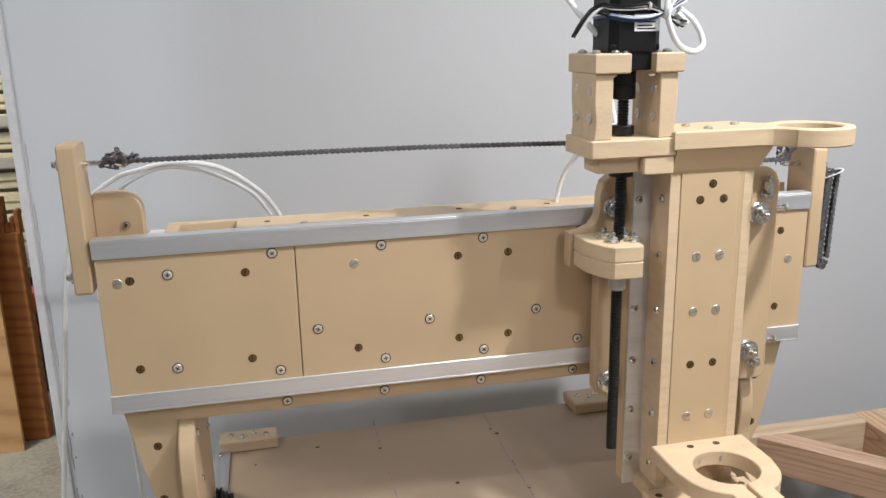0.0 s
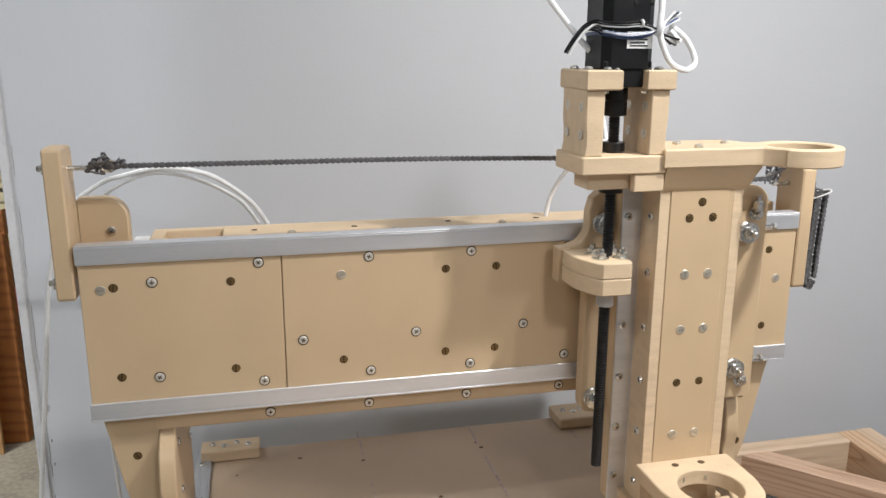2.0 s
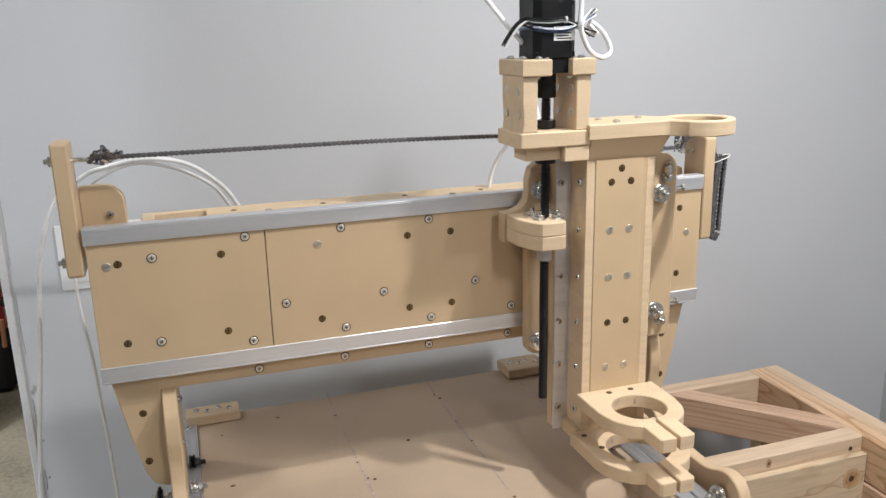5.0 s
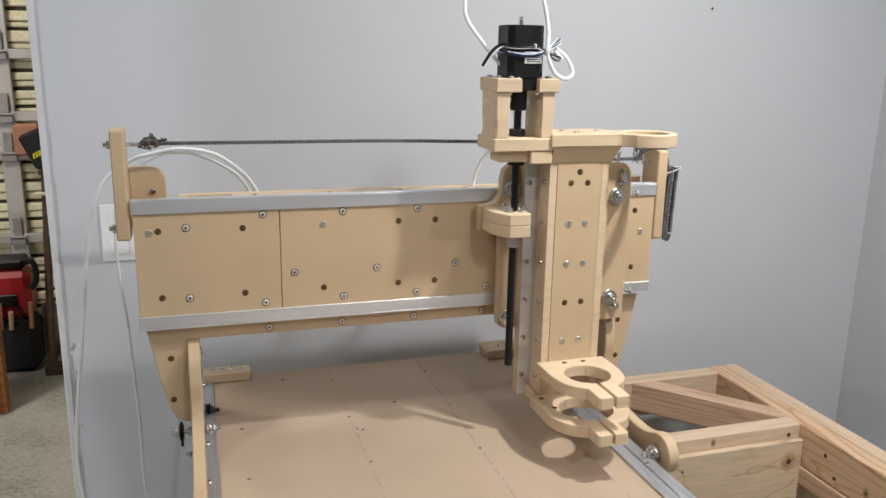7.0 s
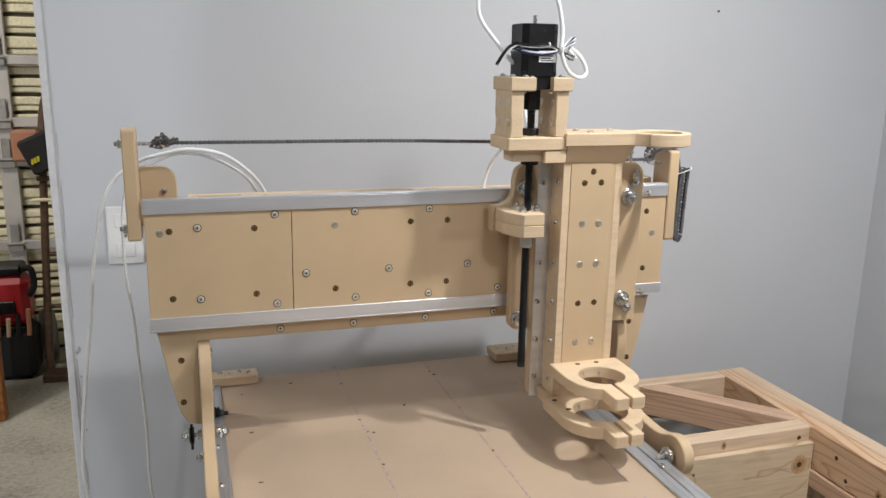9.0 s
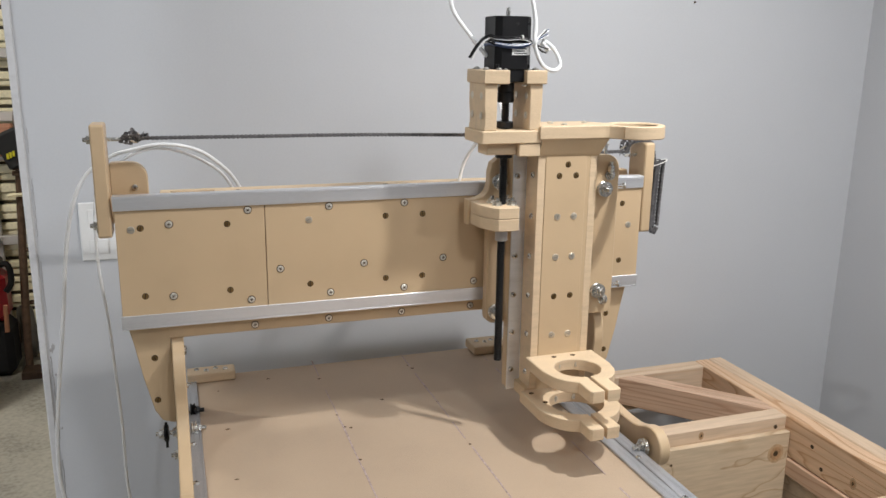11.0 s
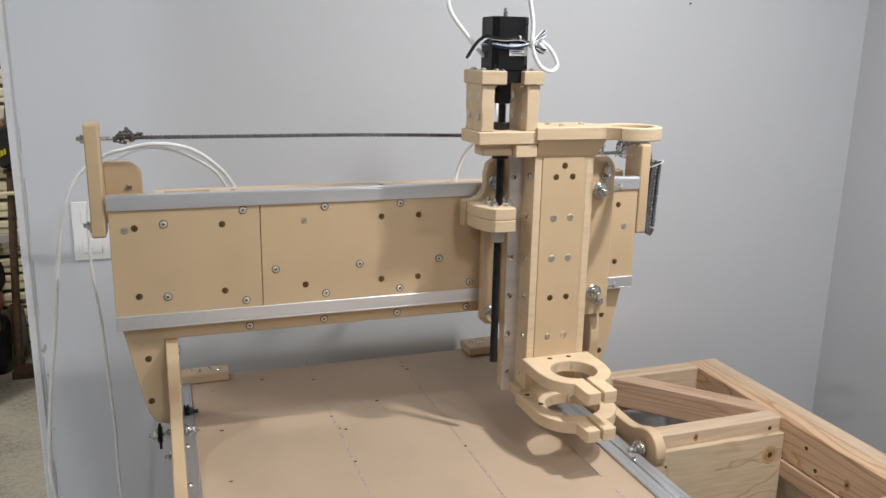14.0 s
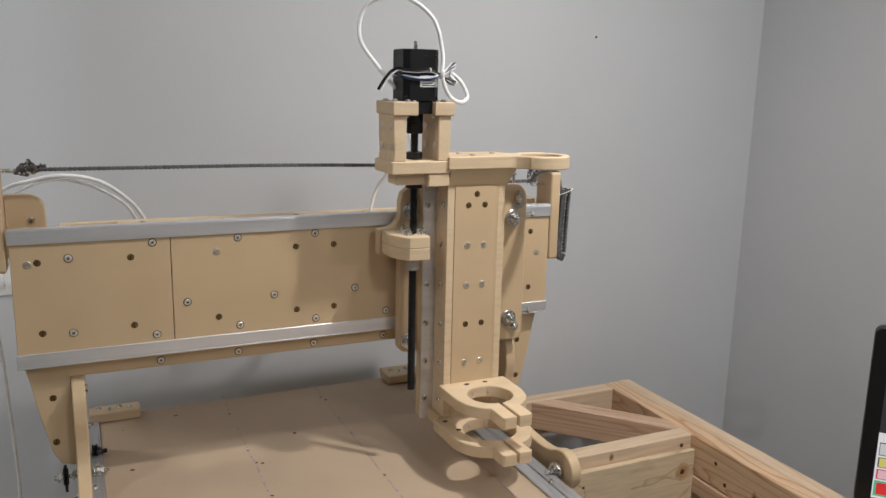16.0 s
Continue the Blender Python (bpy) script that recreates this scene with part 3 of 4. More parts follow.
for s in (-1, 1):
    mirror = Matrix(((s, 0, 0, C0), (0, 1, 0, 0), (0, 0, 1, 0), (0, 0, 0, 1)))
    leg = [(0.370, 0.4475), (0.428, 0.4475), (0.422, 0.42), (0.411, 0.36), (0.398, 0.305), (0.388, 0.288), (0.374, 0.283), (0.3695, 0.283)]
    pts = [(C0 + s * x, z) for x, z in leg]
    plate("leg_front", [pts if s < 0 else pts[::-1]], 0.018, MDF, gantry, front(0.0155))
    for z in (0.392, 0.3225):
        fix("barrel_nut", BARREL, (C0 + s * (0.394 if s < 0 else 0.390), 0.0155, z), (0, -1, 0), gantry, z * 9)
    # the long curved side arm
    edge = smooth_line([(0.022, 0.4215), (0.010, 0.412), (-0.010, 0.395), (-0.017, 0.360), (-0.014, 0.320), (-0.030, 0.285), (-0.085, 0.262), (-0.160, 0.259), (-0.198, 0.271)], 6)
    boss = [(-0.214 + 0.030 * math.cos(a), 0.244 + 0.030 * math.sin(a)) for a in [radians(75 + 16 * k) for k in range(13)]]
    low = smooth_line([(-0.200, 0.215), (-0.10, 0.190), (0.05, 0.180), (0.16, 0.180)], 4)
    arm = [tuple(p) for p in edge] + boss + [tuple(p) for p in low] + [(0.178, 0.195), (0.184, 0.24), (0.184, 0.4215)]
    plate("side_arm", [arm], 0.0185, MDF, gantry, side(C0 + s * 0.350 + (0 if s > 0 else -0.0185)), "curved fibreboard side arm", bevel=0.0016)
    inner = C0 + s * 0.350
    for y, z in ((0.147, 0.238), (0.070, 0.240), (-0.208, 0.242)):
        fix("wheel", VWHEEL_BLACK if s < 0 and y > 0.1 else VWHEEL, (inner - s * 0.003, y, z), (-s, 0, 0), gantry)
    for y, z in ((0.030, 0.335), (0.030, 0.398), (0.155, 0.345), (0.155, 0.40)):
        fix("screw", PAN, (inner, y, z), (-s, 0, 0), gantry, y * 40)
    outer = C0 + s * 0.3685
    for y, z in ((0.0, 0.272), (0.01, 0.228), (-0.212, 0.244)):
        fix("bolt", BOLTNUT, (outer, y, z), (s, 0, 0), gantry)
    idler = turned([(0.004, 0.0), (0.0125, 0.0004), (0.0125, 0.002), (0.0085, 0.004), (0.0125, 0.006), (0.0125, 0.0076), (0.004, 0.008)], 20)
    part('idler', idler, BLACKROD, gantry, 'black idler wheel', m=Matrix.Translation((outer + s * 0.012, 0.0, 0.272)) @ facing((s, 0, 0)))
    fix('idler_nut', BOLTNUT, (outer + s * 0.0205, 0.0, 0.272), (s, 0, 0), gantry)
    part('idler_bolt', tube_bm([(outer + s * 0.016, 0.0, 0.248), (outer + s * 0.016, 0.0, 0.290)], 0.0022, 8, 2), BLACKROD, gantry)
    # chain uprights and their rounded brackets
    x0 = C0 + s * 0.4385
    ux = (x0 - 0.019, x0) if s < 0 else (x0 + 0.002, x0 + 0.021)
    ztop, zlow = (0.749, 0.589) if s < 0 else (0.703, 0.547)
    plate("upright", [rounded(0.002, 0.052, zlow, ztop, (0.003, 0.008, 0.003, 0.003))], 0.019, MDF, gantry, side(ux[0]), "fibreboard chain post", bevel=0.0018)
    bx = rounded(0.0, 0.050, 0.60, 0.688 if s < 0 else 0.651, (0, 0.022 if s < 0 else 0.012, 0.002, 0))
    pts = [(C0 + s * 0.4375 - s * x, z) for x, z in bx]
    plate("bracket", [pts if s < 0 else pts[::-1]], 0.019, MDF, gantry, front(0.0535), bevel=0.0016)
    if s < 0:
        fix("screw", PAN, (C0 + s * 0.405, 0.0535, 0.652), (0, -1, 0), gantry)
    fix("bolt", BOLTNUT, (ux[0] if s < 0 else ux[1], 0.026, 0.602), (s, 0, 0), gantry)
    fix("bolt", BOLTNUT, (ux[0] if s < 0 else ux[1], 0.030, ztop - 0.022), (s, 0, 0), gantry)
    part("eye_bolt", tube_bm([(ux[1] if s < 0 else ux[0], 0.030, ztop - 0.022), ((ux[1] if s < 0 else ux[0]) - s * 0.024, 0.030, ztop - 0.022)], 0.003, 8), STEEL, gantry)

# ---- carriage ----
car = thing("carriage", (0.70, -0.03, 0.415), "tan fibreboard router carriage with stepper motor and clamp rings", "carriage")
# the left edge steps out in a fillet for the nut bracket
fil = [(0.585, 0.668), (0.585, 0.652), (0.582, 0.640), (0.574, 0.630), (0.560, 0.625), (0.548, 0.624), (0.548, 0.586), (0.585, 0.582)]
body = rounded(0.585, 0.819, 0.414, 0.690, (0.008, 0.022, 0, 0.012))
k = max(range(len(body)), key=lambda i: (body[i][1] - body[i][0]))
plate("back_plate", [body[:k] + [(0.598, 0.690), (0.589, 0.683)] + fil + body[k + 1:]], 0.018, MDF, car, front(-0.032), bevel=0.0014)
for x, z in ((0.6005, 0.654), (0.792, 0.634), (0.5995, 0.433), (0.790, 0.455)):
    fix("wheel", VWHEEL, (x, -0.032, z), (0, -1, 0), car)
for x, z in ((0.803, 0.657), (0.803, 0.437)):
    fix("bolt", BOLTNUT, (x, -0.032, z), (0, -1, 0), car)
for z in (0.636, 0.460):
    part("side_bolt", tube_bm([(0.815, -0.023, z), (0.835, -0.023, z)], 0.0028, 8), STEEL, car)
    fix("bolt_head", mesh_of(hexa(0.0055, 0, 0.004), STEEL), (0.835, -0.023, z), (1, 0, 0), car)
part("top_bolt", tube_bm([(0.797, -0.023, 0.688), (0.797, -0.023, 0.706)], 0.0028, 8), STEEL, car)
fix("bolt_head", mesh_of(hexa(0.0055, 0, 0.004), STEEL), (0.797, -0.023, 0.706), (0, 0, 1), car)

fix("adjuster_nut", mesh_of(hexa(0.0062, 0, 0.010), STEEL), (0.800, -0.040, 0.664), (0, 0, 1), car)
part("adjuster_stud", tube_bm([(0.800, -0.040, 0.660), (0.800, -0.040, 0.681)], 0.0030, 8), STEEL, car)

# column
CX = 0.6895
box("column_back", 0.615, 0.764, -0.0505, -0.0335, 0.302, 0.712, MDF, car)
for s in (-1, 1):
    a, b = sorted((CX + s * 0.0515, CX + s * 0.0515 - s * 0.0125))
    box("column_side", a, b, -0.0965, -0.0545, 0.300, 0.7135, MDF_EDGE, car, bevel=0.0005)
box("column_front", 0.6506, 0.7284, -0.0966, -0.078, 0.30, 0.7135, MDF, car, bevel=0.0003)
plate("column_facing", [rounded(0.6515, 0.7215, 0.345, 0.706, 0.002)], 0.0026, MDF, car, front(-0.0975), bevel=0.0004)
for s in (-1, 1):
    x = CX + s * 0.0515
    a, b = sorted((x, x + s * 0.0225))
    bm = join_bm(box_bm(a, b, -0.0538, -0.0508, 0.299, 0.700, 0.0006), box_bm(min(x, x - s * 0.02), max(x, x - s * 0.02), -0.0538, -0.0508, 0.299, 0.700, 0.0006))
    part("column_rail", bm, ALU, car, "aluminium angle rail with screw heads")
    for k in range(6):
        fix("screw", PAN, (x + s * 0.0155, -0.0538, 0.335 + 0.066 * k), (0, -1, 0), car, k)
        fix("screw", PAN, (x, -0.080, 0.340 + 0.066 * k), (s, 0, 0), car, k)
for z in (0.6040, 0.5380, 0.4060):
    for s in (-1, 1):
        fix("screw", SLOTTED, (CX - 0.0005 + s * 0.0145, -0.0975, z), (0, -1, 0), car, z * 20 + s)
for s, z in ((-1, 0.4722), (1, 0.4722), (-1, 0.6695), (1, 0.6695), (0, 0.6872)):
    fix("barrel_nut", BARREL, (CX + s * 0.0145, -0.0975, z), (0, -1, 0), car, 0.7 * s)
# cap with coved underside and spare ring
cap = [(0.6345, -0.110), (0.742, -0.110)] + [tuple(p) for p in smooth_line([(0.750, -0.112), (0.758, -0.120), (0.767, -0.132)], 4)]
ring = [(0.800 + 0.0455 * math.cos(a), -0.104 + 0.0455 * math.sin(a)) for a in [radians(-138 + 12 * k) for k in range(23)]]
cap = cap + ring + [tuple(p) for p in smooth_line([(0.764, -0.068), (0.753, -0.054), (0.746, -0.034)], 4)] + [(0.6345, -0.034)]
plate("cap", [cap, circle(0.800, -0.104, 0.0365)[::-1]], 0.0205, MDF_EDGE, car, Matrix.Translation((0, 0, 0.7280)), "fibreboard cap with a holder ring", bevel=0.0016)
cove = bmesh.new()
prof = [(-0.1092, 0.7278), (-0.1080, 0.7245), (-0.1040, 0.7150), (-0.1005, 0.7060), (-0.0985, 0.7015), (-0.0970, 0.700), (-0.090, 0.700), (-0.090, 0.7278)]
ra = [cove.verts.new((0.6375, y, z)) for i, (y, z) in enumerate(prof)]
rb = [cove.verts.new((0.7415 + max(0, (-y - 0.097)) * 1.0, y, z)) for y, z in prof]
for i in range(len(prof)):
    j = (i + 1) % len(prof)
    cove.faces.new((ra[i], rb[i], rb[j], ra[j]))
cove.faces.new(ra)
cove.faces.new(rb[::-1])
bmesh.ops.recalc_face_normals(cove, faces=cove.faces[:])
part("cove", cove, MDF, car)
for x, y in ((0.670, -0.066), (0.679, -0.098), (0.728, -0.070)):
    fix("screw", TOP_DOME, (x, y, 0.7484), (0, 0, 1), car, x * 30)
# motor mount
MX, MY = 0.5910, -0.070
plate("mount_base", [rounded(0.5405, 0.6365, -0.106, -0.032, 0.002)], 0.0195, MDF_EDGE, car, Matrix.Translation((0, 0, 0.7225)), bevel=0.0014)
box("mount_under", 0.553, 0.632, -0.094, -0.0545, 0.7045, 0.7218, MDF_EDGE, car)
box("mount_lip", 0.601, 0.6365, -0.1055, -0.0945, 0.7025, 0.7218, MDF_EDGE, car)
wob = [(-0.0090, 0.7432), (-0.0090, 0.746), (-0.0078, 0.752), (-0.0080, 0.766), (-0.0092, 0.780), (-0.0092, 0.8098), (0.0092, 0.8098), (0.0092, 0.7432)]
for x, s in ((0.5535, 1), (0.6270, -1)):
    pts = [(x + s * a, z) for a, z in wob]
    plate("mount_post", [pts if s < 0 else pts[::-1]], 0.066, MDF_EDGE, car, front(-0.104), bevel=0.001)
    for y in (-0.090, -0.052):
        for z in (0.764, 0.793):
            fix("screw", SLOTTED, (x - s * 0.0098, y, z), (-s, 0, 0), car, z * 30)
            fix("screw", SLOTTED, (x + s * 0.0102, y, z), (s, 0, 0), car, z * 30)
fork = [(0.5430, -0.107), (0.5795, -0.107), (0.5795, -0.074)] + [(MX + 0.0125 * math.cos(a), MY + 0.0125 * math.sin(a)) for a in [radians(180 - 20 * k) for k in range(1, 9)]] + [(0.6105, -0.074), (0.6105, -0.107), (0.6400, -0.107), (0.6400, -0.033), (0.5430, -0.033)]
plate("mount_top", [fork], 0.0205, MDF_EDGE, car, Matrix.Translation((0, 0, 0.8108)), bevel=0.0014)
DOME = mesh_of(turned([(0.0048, 0), (0.0050, 0.0008), (0.0043, 0.0026), (0.0026, 0.0036), (0.0009, 0.0039)], 16), SCREW)
for x, y, q in ((0.5515, -0.086, 1.0), (0.5660, -0.1015, 0.9), (0.5765, -0.1020, 0.6), (0.6150, -0.1020, 0.65), (0.6290, -0.092, 1.0), (0.6300, -0.050, 1.0), (0.5500, -0.050, 1.0)):
    fix("screw", DOME, (x, y, 0.8313), (0, 0, 1), car, x * 60).scale = (q, q, q)
for x in (0.565, 0.610):
    fix("nut", PAN, (x, -0.098, 0.8098), (0, 0, -1), car)
a, c = 0.0275, 0.0075
octo = [(-a + c, -a), (a - c, -a), (a, -a + c), (a, a - c), (a - c, a), (-a + c, a), (-a, a - c), (-a, -a + c)]
motor = plate("stepper_motor", [[(MX + x, MY + y) for x, y in octo]], 0.077, BLACK, car, Matrix.Translation((0, 0, 0.8316)), "black stepper motor bundled with wires", bevel=0.0012)
box("motor_flange", MX - 0.0268, MX + 0.0268, MY - 0.0268, MY + 0.0268, 0.8325, 0.840, BLACK, motor)
box("motor_boss", MX - 0.0105, MX + 0.0185, -0.0965, -0.0745, 0.8135, 0.8324, BLACK, motor)
part("motor_shaft", turned([(0.0032, 0.907), (0.0032, 0.921), (0.0026, 0.9215)], 14), STEEL, motor, m=Matrix.Translation((MX, MY, 0)))
box("rating_label", MX - 0.004, MX + 0.024, MY - 0.0294, MY - 0.0287, 0.853, 0.870, PLASTIC, motor, "white and blue printed rating label", bevel=0)
for z, w in ((0.868, 0.012), (0.8645, 0.020), (0.861, 0.017), (0.858, 0.020)):
    box("print_bar", MX - 0.001, MX - 0.001 + w, MY - 0.0298, MY - 0.0295, z - 0.0029, z - 0.0016, BLUE if z > 0.866 else BLACK, motor, bevel=0)
for x in (0.004, 0.022):
    fix("motor_screw", mesh_of(turned([(0.0022, 0), (0.0022, 0.0008), (0.0015, 0.001)], 8), BLACKROD), (MX + x, MY - 0.0285, 0.898), (0, -1, 0), motor)
# lead screw, coupler and nut
part("coupler", turned([(0.0120, 0.782), (0.0128, 0.783), (0.0128, 0.797), (0.0122, 0.7975), (0.0122, 0.7988), (0.0128, 0.7993), (0.0128, 0.812)], 24), BLACKROD, car, m=Matrix.Translation((MX, MY, 0)))
prof, z = [], 0.362
while z < 0.785:
    prof += [(0.0063, z), (0.0063, z + 0.0012), (0.0053, z + 0.0018), (0.0053, z + 0.0026)]
    z += 0.0033
part("lead_screw", turned(prof, 14), BLACKROD, car, "black threaded lead screw", m=Matrix.Translation((MX, MY, 0)))
part("collar", turned([(0.0120, 0.7432), (0.0128, 0.744), (0.0128, 0.7525), (0.0118, 0.7535)], 24), BLACKROD, car, m=Matrix.Translation((MX, MY, 0)))
part("bearing", turned([(0.0100, 0.697), (0.0135, 0.6975), (0.0135, 0.7042)], 24), BLACKROD, car, m=Matrix.Translation((MX, MY, 0)))
nutp = [(0.5530, -0.034), (0.5530, -0.062)] + [tuple(p) for p in smooth_line([(0.5545, -0.072), (0.560, -0.086), (0.566, -0.098), (0.572, -0.1045)], 4)] + [(0.6000, -0.1055), (0.6045, -0.1040), (0.6060, -0.100), (0.6060, -0.034)]
plate("nut_block", [nutp], 0.019, MDF_EDGE, car, Matrix.Translation((0, 0, 0.5870)), bevel=0.0012)
plate("nut_block", [nutp], 0.018, MDF_EDGE, car, Matrix.Translation((0, 0, 0.6063)), bevel=0.0012)
part("nut_flange", turned([(0.0150, 0.5825), (0.0150, 0.5866), (0.0120, 0.5868)], 24), BLACKROD, car, m=Matrix.Translation((MX, MY, 0)))
part("lead_nut", turned([(0.0092, 0.565), (0.0100, 0.566), (0.0100, 0.5823)], 20), material("grey_nylon_nut", (0.50, 0.50, 0.50), 0.5, vary=0.05, bump=0.0), car, "grey anti-backlash nut", m=Matrix.Translation((MX, MY, 0)))
for dx, dy in ((-0.013, -0.012), (0.011, -0.014), (-0.013, 0.012), (0.012, 0.012)):
    fix("nut_bolt", BOLTNUT, (MX + dx, MY + dy, 0.6245), (0, 0, 1), car)


def clamp(z, hole, outer, holes, wide):
    half = wide / 2
    CX = 0.6905
    yc = -0.162 if z > 0.34 else -0.164
    reach = 0.034 if z > 0.34 else 0.0265
    pts = [(CX - half, -0.098), (CX - half, yc + 0.004)]
    arc = [(CX + outer * math.cos(t), yc + outer * math.sin(t)) for t in [radians(186 + 7 * k) for k in range(8)]]
    tip = yc - outer - reach
    lug = [(CX - 0.0240, yc - outer * 0.91), (CX - 0.0240, tip + 0.0025), (CX - 0.0215, tip), (CX - 0.0040, tip), (CX - 0.0040, yc - hole * 0.99)]
    inner = [(CX + hole * math.cos(t), yc + hole * math.sin(t)) for t in [radians(-97 - 9.7 * k) for k in range(36)]]
    right = [(2 * CX - x, y) for x, y in (pts + arc + lug)][::-1]
    plate("router_clamp", [pts + arc + lug + inner + right], 0.0195, MDF_EDGE, car, Matrix.Translation((0, 0, z)), "fibreboard router clamp ring with split lugs", bevel=0.0012)
    for x, y in holes:
        put("dowel_hole", HOLE_MESH, car, Matrix.Translation((CX + x, y, z + 0.0195)) @ Matrix.Diagonal((1.5, 1.3, 1, 1)))
    for s in (-1, 1):
        fix("lug_hole", HOLE_MESH, (CX + s * 0.0241, yc - outer - 0.014, z + 0.010), (s, 0, 0), car).scale = (1.3, 1.3, 1)
        fix("screw", SLOTTED, (CX + s * 0.018, yc + 0.9 * hole, z + 0.010), (0, -1, 0), car, s)


clamp(0.3525, 0.0378, 0.0572, ((-0.016, -0.110), (0.018, -0.110)), 0.118)
clamp(0.2940, 0.0445, 0.0675, ((-0.055, -0.112), (0.055, -0.112), (-0.048, -0.150), (0.048, -0.150)), 0.135)
box("column_foot", 0.630, 0.749, -0.097, -0.052, 0.2962, 0.3160, MDF, car)
for s in (-1, 1):
    for z in (0.3625,):
        fix("screw", SLOTTED, (CX + s * 0.013, -0.1175 + 0.0015, z), (0, -1, 0), car)

# wires and cable on the motor
WY0 = MY - 0.031
GREYWIRE = material("grey_wire", (0.40, 0.40, 0.40), 0.45, vary=0.1, bump=0.0)
wr = random.Random(21)
upper = (GREYWIRE, BLACK, WHITE, BLACK)
lower = (WHITE, BLUE, BLACK, BLUE, WHITE, BLACK, BLUE)
for k, mat in enumerate(upper + lower):
    high = k < len(upper)
    dz, dy = wr.uniform(-0.0022, 0.0022), wr.uniform(-0.0025, 0.0005)
    sag = 0.877 + dz if high else 0.8655 + 1.2 * dz
    end = 0.878 + dz if high else 0.8685 + dz
    tip = (wr.uniform(-0.005, 0.004), wr.uniform(-0.004, 0.004))
    tail = [(MX + 0.054 + tip[0], WY0 + 0.006 + tip[1], (0.887 if k % 3 else 0.860) + 2 * dz), (MX + 0.038, WY0 + 0.004, (0.877 if k % 3 else 0.866) + dz)]
    tie = [(MX + 0.0285, WY0 + 0.5 * dy, 0.8715 + 0.4 * dz)]
    across = [(MX + 0.012, WY0 + dy, sag + 0.001), (MX - 0.010, WY0 + dy, sag), (MX - 0.0285, WY0 + 0.006 + dy, end)]
    bend = [(MX - 0.036 + tip[0] * 0.3, WY0 + 0.010 + dy, end + (0.002 if high else 0.004)), (MX - 0.047 + tip[0] * 0.4, WY0 + 0.015 + tip[1], 0.8735 + 1.6 * dz), (MX - 0.0555 + tip[0] * 0.4, WY0 + 0.018 + tip[1], 0.862 + 1.6 * dz), (MX - 0.0615 + tip[0] * 0.4, WY0 + 0.021 + tip[1], 0.850 + 1.5 * dz)]
    back = [(MX - 0.0325, WY0 + 0.022, end + 0.001), (MX - 0.030, WY0 + 0.048, end)]
    part("wire", tube_bm(tail + tie + across + (back if mat is BLUE or (mat is WHITE and not high) else bend), 0.00115 + 0.0003 * wr.random(), 7, 5), mat, motor)
part("cable_tie", tube_bm([(MX + 0.026, WY0 - 0.006, 0.8665), (MX + 0.0285, WY0 - 0.010, 0.8715), (MX + 0.032, WY0 - 0.004, 0.8775), (MX + 0.0285, WY0 + 0.006, 0.8715)], 0.0019, 6, 4, True), PLASTIC, motor)
part("cable_tie", tube_bm([(MX + 0.010, WY0 - 0.003, 0.8755), (MX + 0.010, WY0 - 0.004, 0.8800), (MX + 0.010, WY0 + 0.001, 0.8800), (MX + 0.010, WY0 + 0.001, 0.8755)], 0.0015, 6, 4, True), PLASTIC, motor)
cable = [(MX - 0.028, MY - 0.010 + 0.02, 0.850), (MX - 0.050, MY - 0.010 + 0.035, 0.880), (MX - 0.078, MY - 0.010 + 0.045, 0.925), (MX - 0.068, MY - 0.010 + 0.040, 0.972), (MX - 0.025, MY - 0.010 + 0.01, 0.985), (MX + 0.016, MY - 0.010 - 0.015, 0.955), (MX + 0.030, MY - 0.010 - 0.022, 0.905), (MX + 0.029, MY - 0.010 - 0.026, 0.868), (MX + 0.043, MY - 0.010 - 0.024, 0.840), (MX + 0.063, MY - 0.010 - 0.022, 0.831), (MX + 0.0755, MY - 0.010 - 0.018, 0.840), (MX + 0.066, MY - 0.010 - 0.014, 0.862), (MX + 0.048, MY - 0.010 - 0.012, 0.876)]
part("motor_cable", tube_bm(cable, 0.0032, 10, 10), WHITE, motor, "white round motor cable in a loop")
part("connector", tube_bm([(MX + 0.046, MY - 0.010 - 0.013, 0.871), (MX + 0.058, MY - 0.010 - 0.013, 0.860)], 0.0038, 8), PLASTIC, motor)

# ---- drive chain ----
def link_plate(y0, y1):
    bm = bmesh.new()
    out = [(0.0032 + 0.0030 * math.cos(a), 0.0030 * math.sin(a)) for a in [radians(-115 + 46 * k) for k in range(6)]]
    out += [(0.0, 0.0017)] + [(-x, -z) for x, z in out] + [(0.0, -0.0017)]
    lo, hi = ([bm.verts.new((x, y, z)) for x, z in out] for y in (y0, y1))
    n = len(out)
    for k in range(n):
        bm.faces.new((lo[k], lo[(k + 1) % n], hi[(k + 1) % n], hi[k]))
    bm.faces.new(lo[::-1])
    bm.faces.new(hi)
    return bm


LINK = two_tone([(link_plate(-0.0034, -0.0026), CHAIN), (link_plate(0.0026, 0.0034), CHAIN), (box_bm(0.0014, 0.0050, -0.0026, 0.0026, -0.0018, 0.0018, 0.0008), CHAIN)])
chain = thing("drive_chain", (0.45, 0.03, 0.70), "dark steel roller chain stretched along the gantry with bunched ends", "chain")
links = []


def run_chain(pts, pitch=0.0064, twist=0.0, closed=False):
    line = smooth_line(pts, 24, closed)
    left = 0.0
    flip = 0
    for p, q in zip(line, line[1:]):
        d = q - p
        n = d.length
        while left <= n and n > 1e-9:
            links.append((p + d * (left / n), d.normalized(), flip, twist))
            flip = 1 - flip
            left += pitch
        left -= n


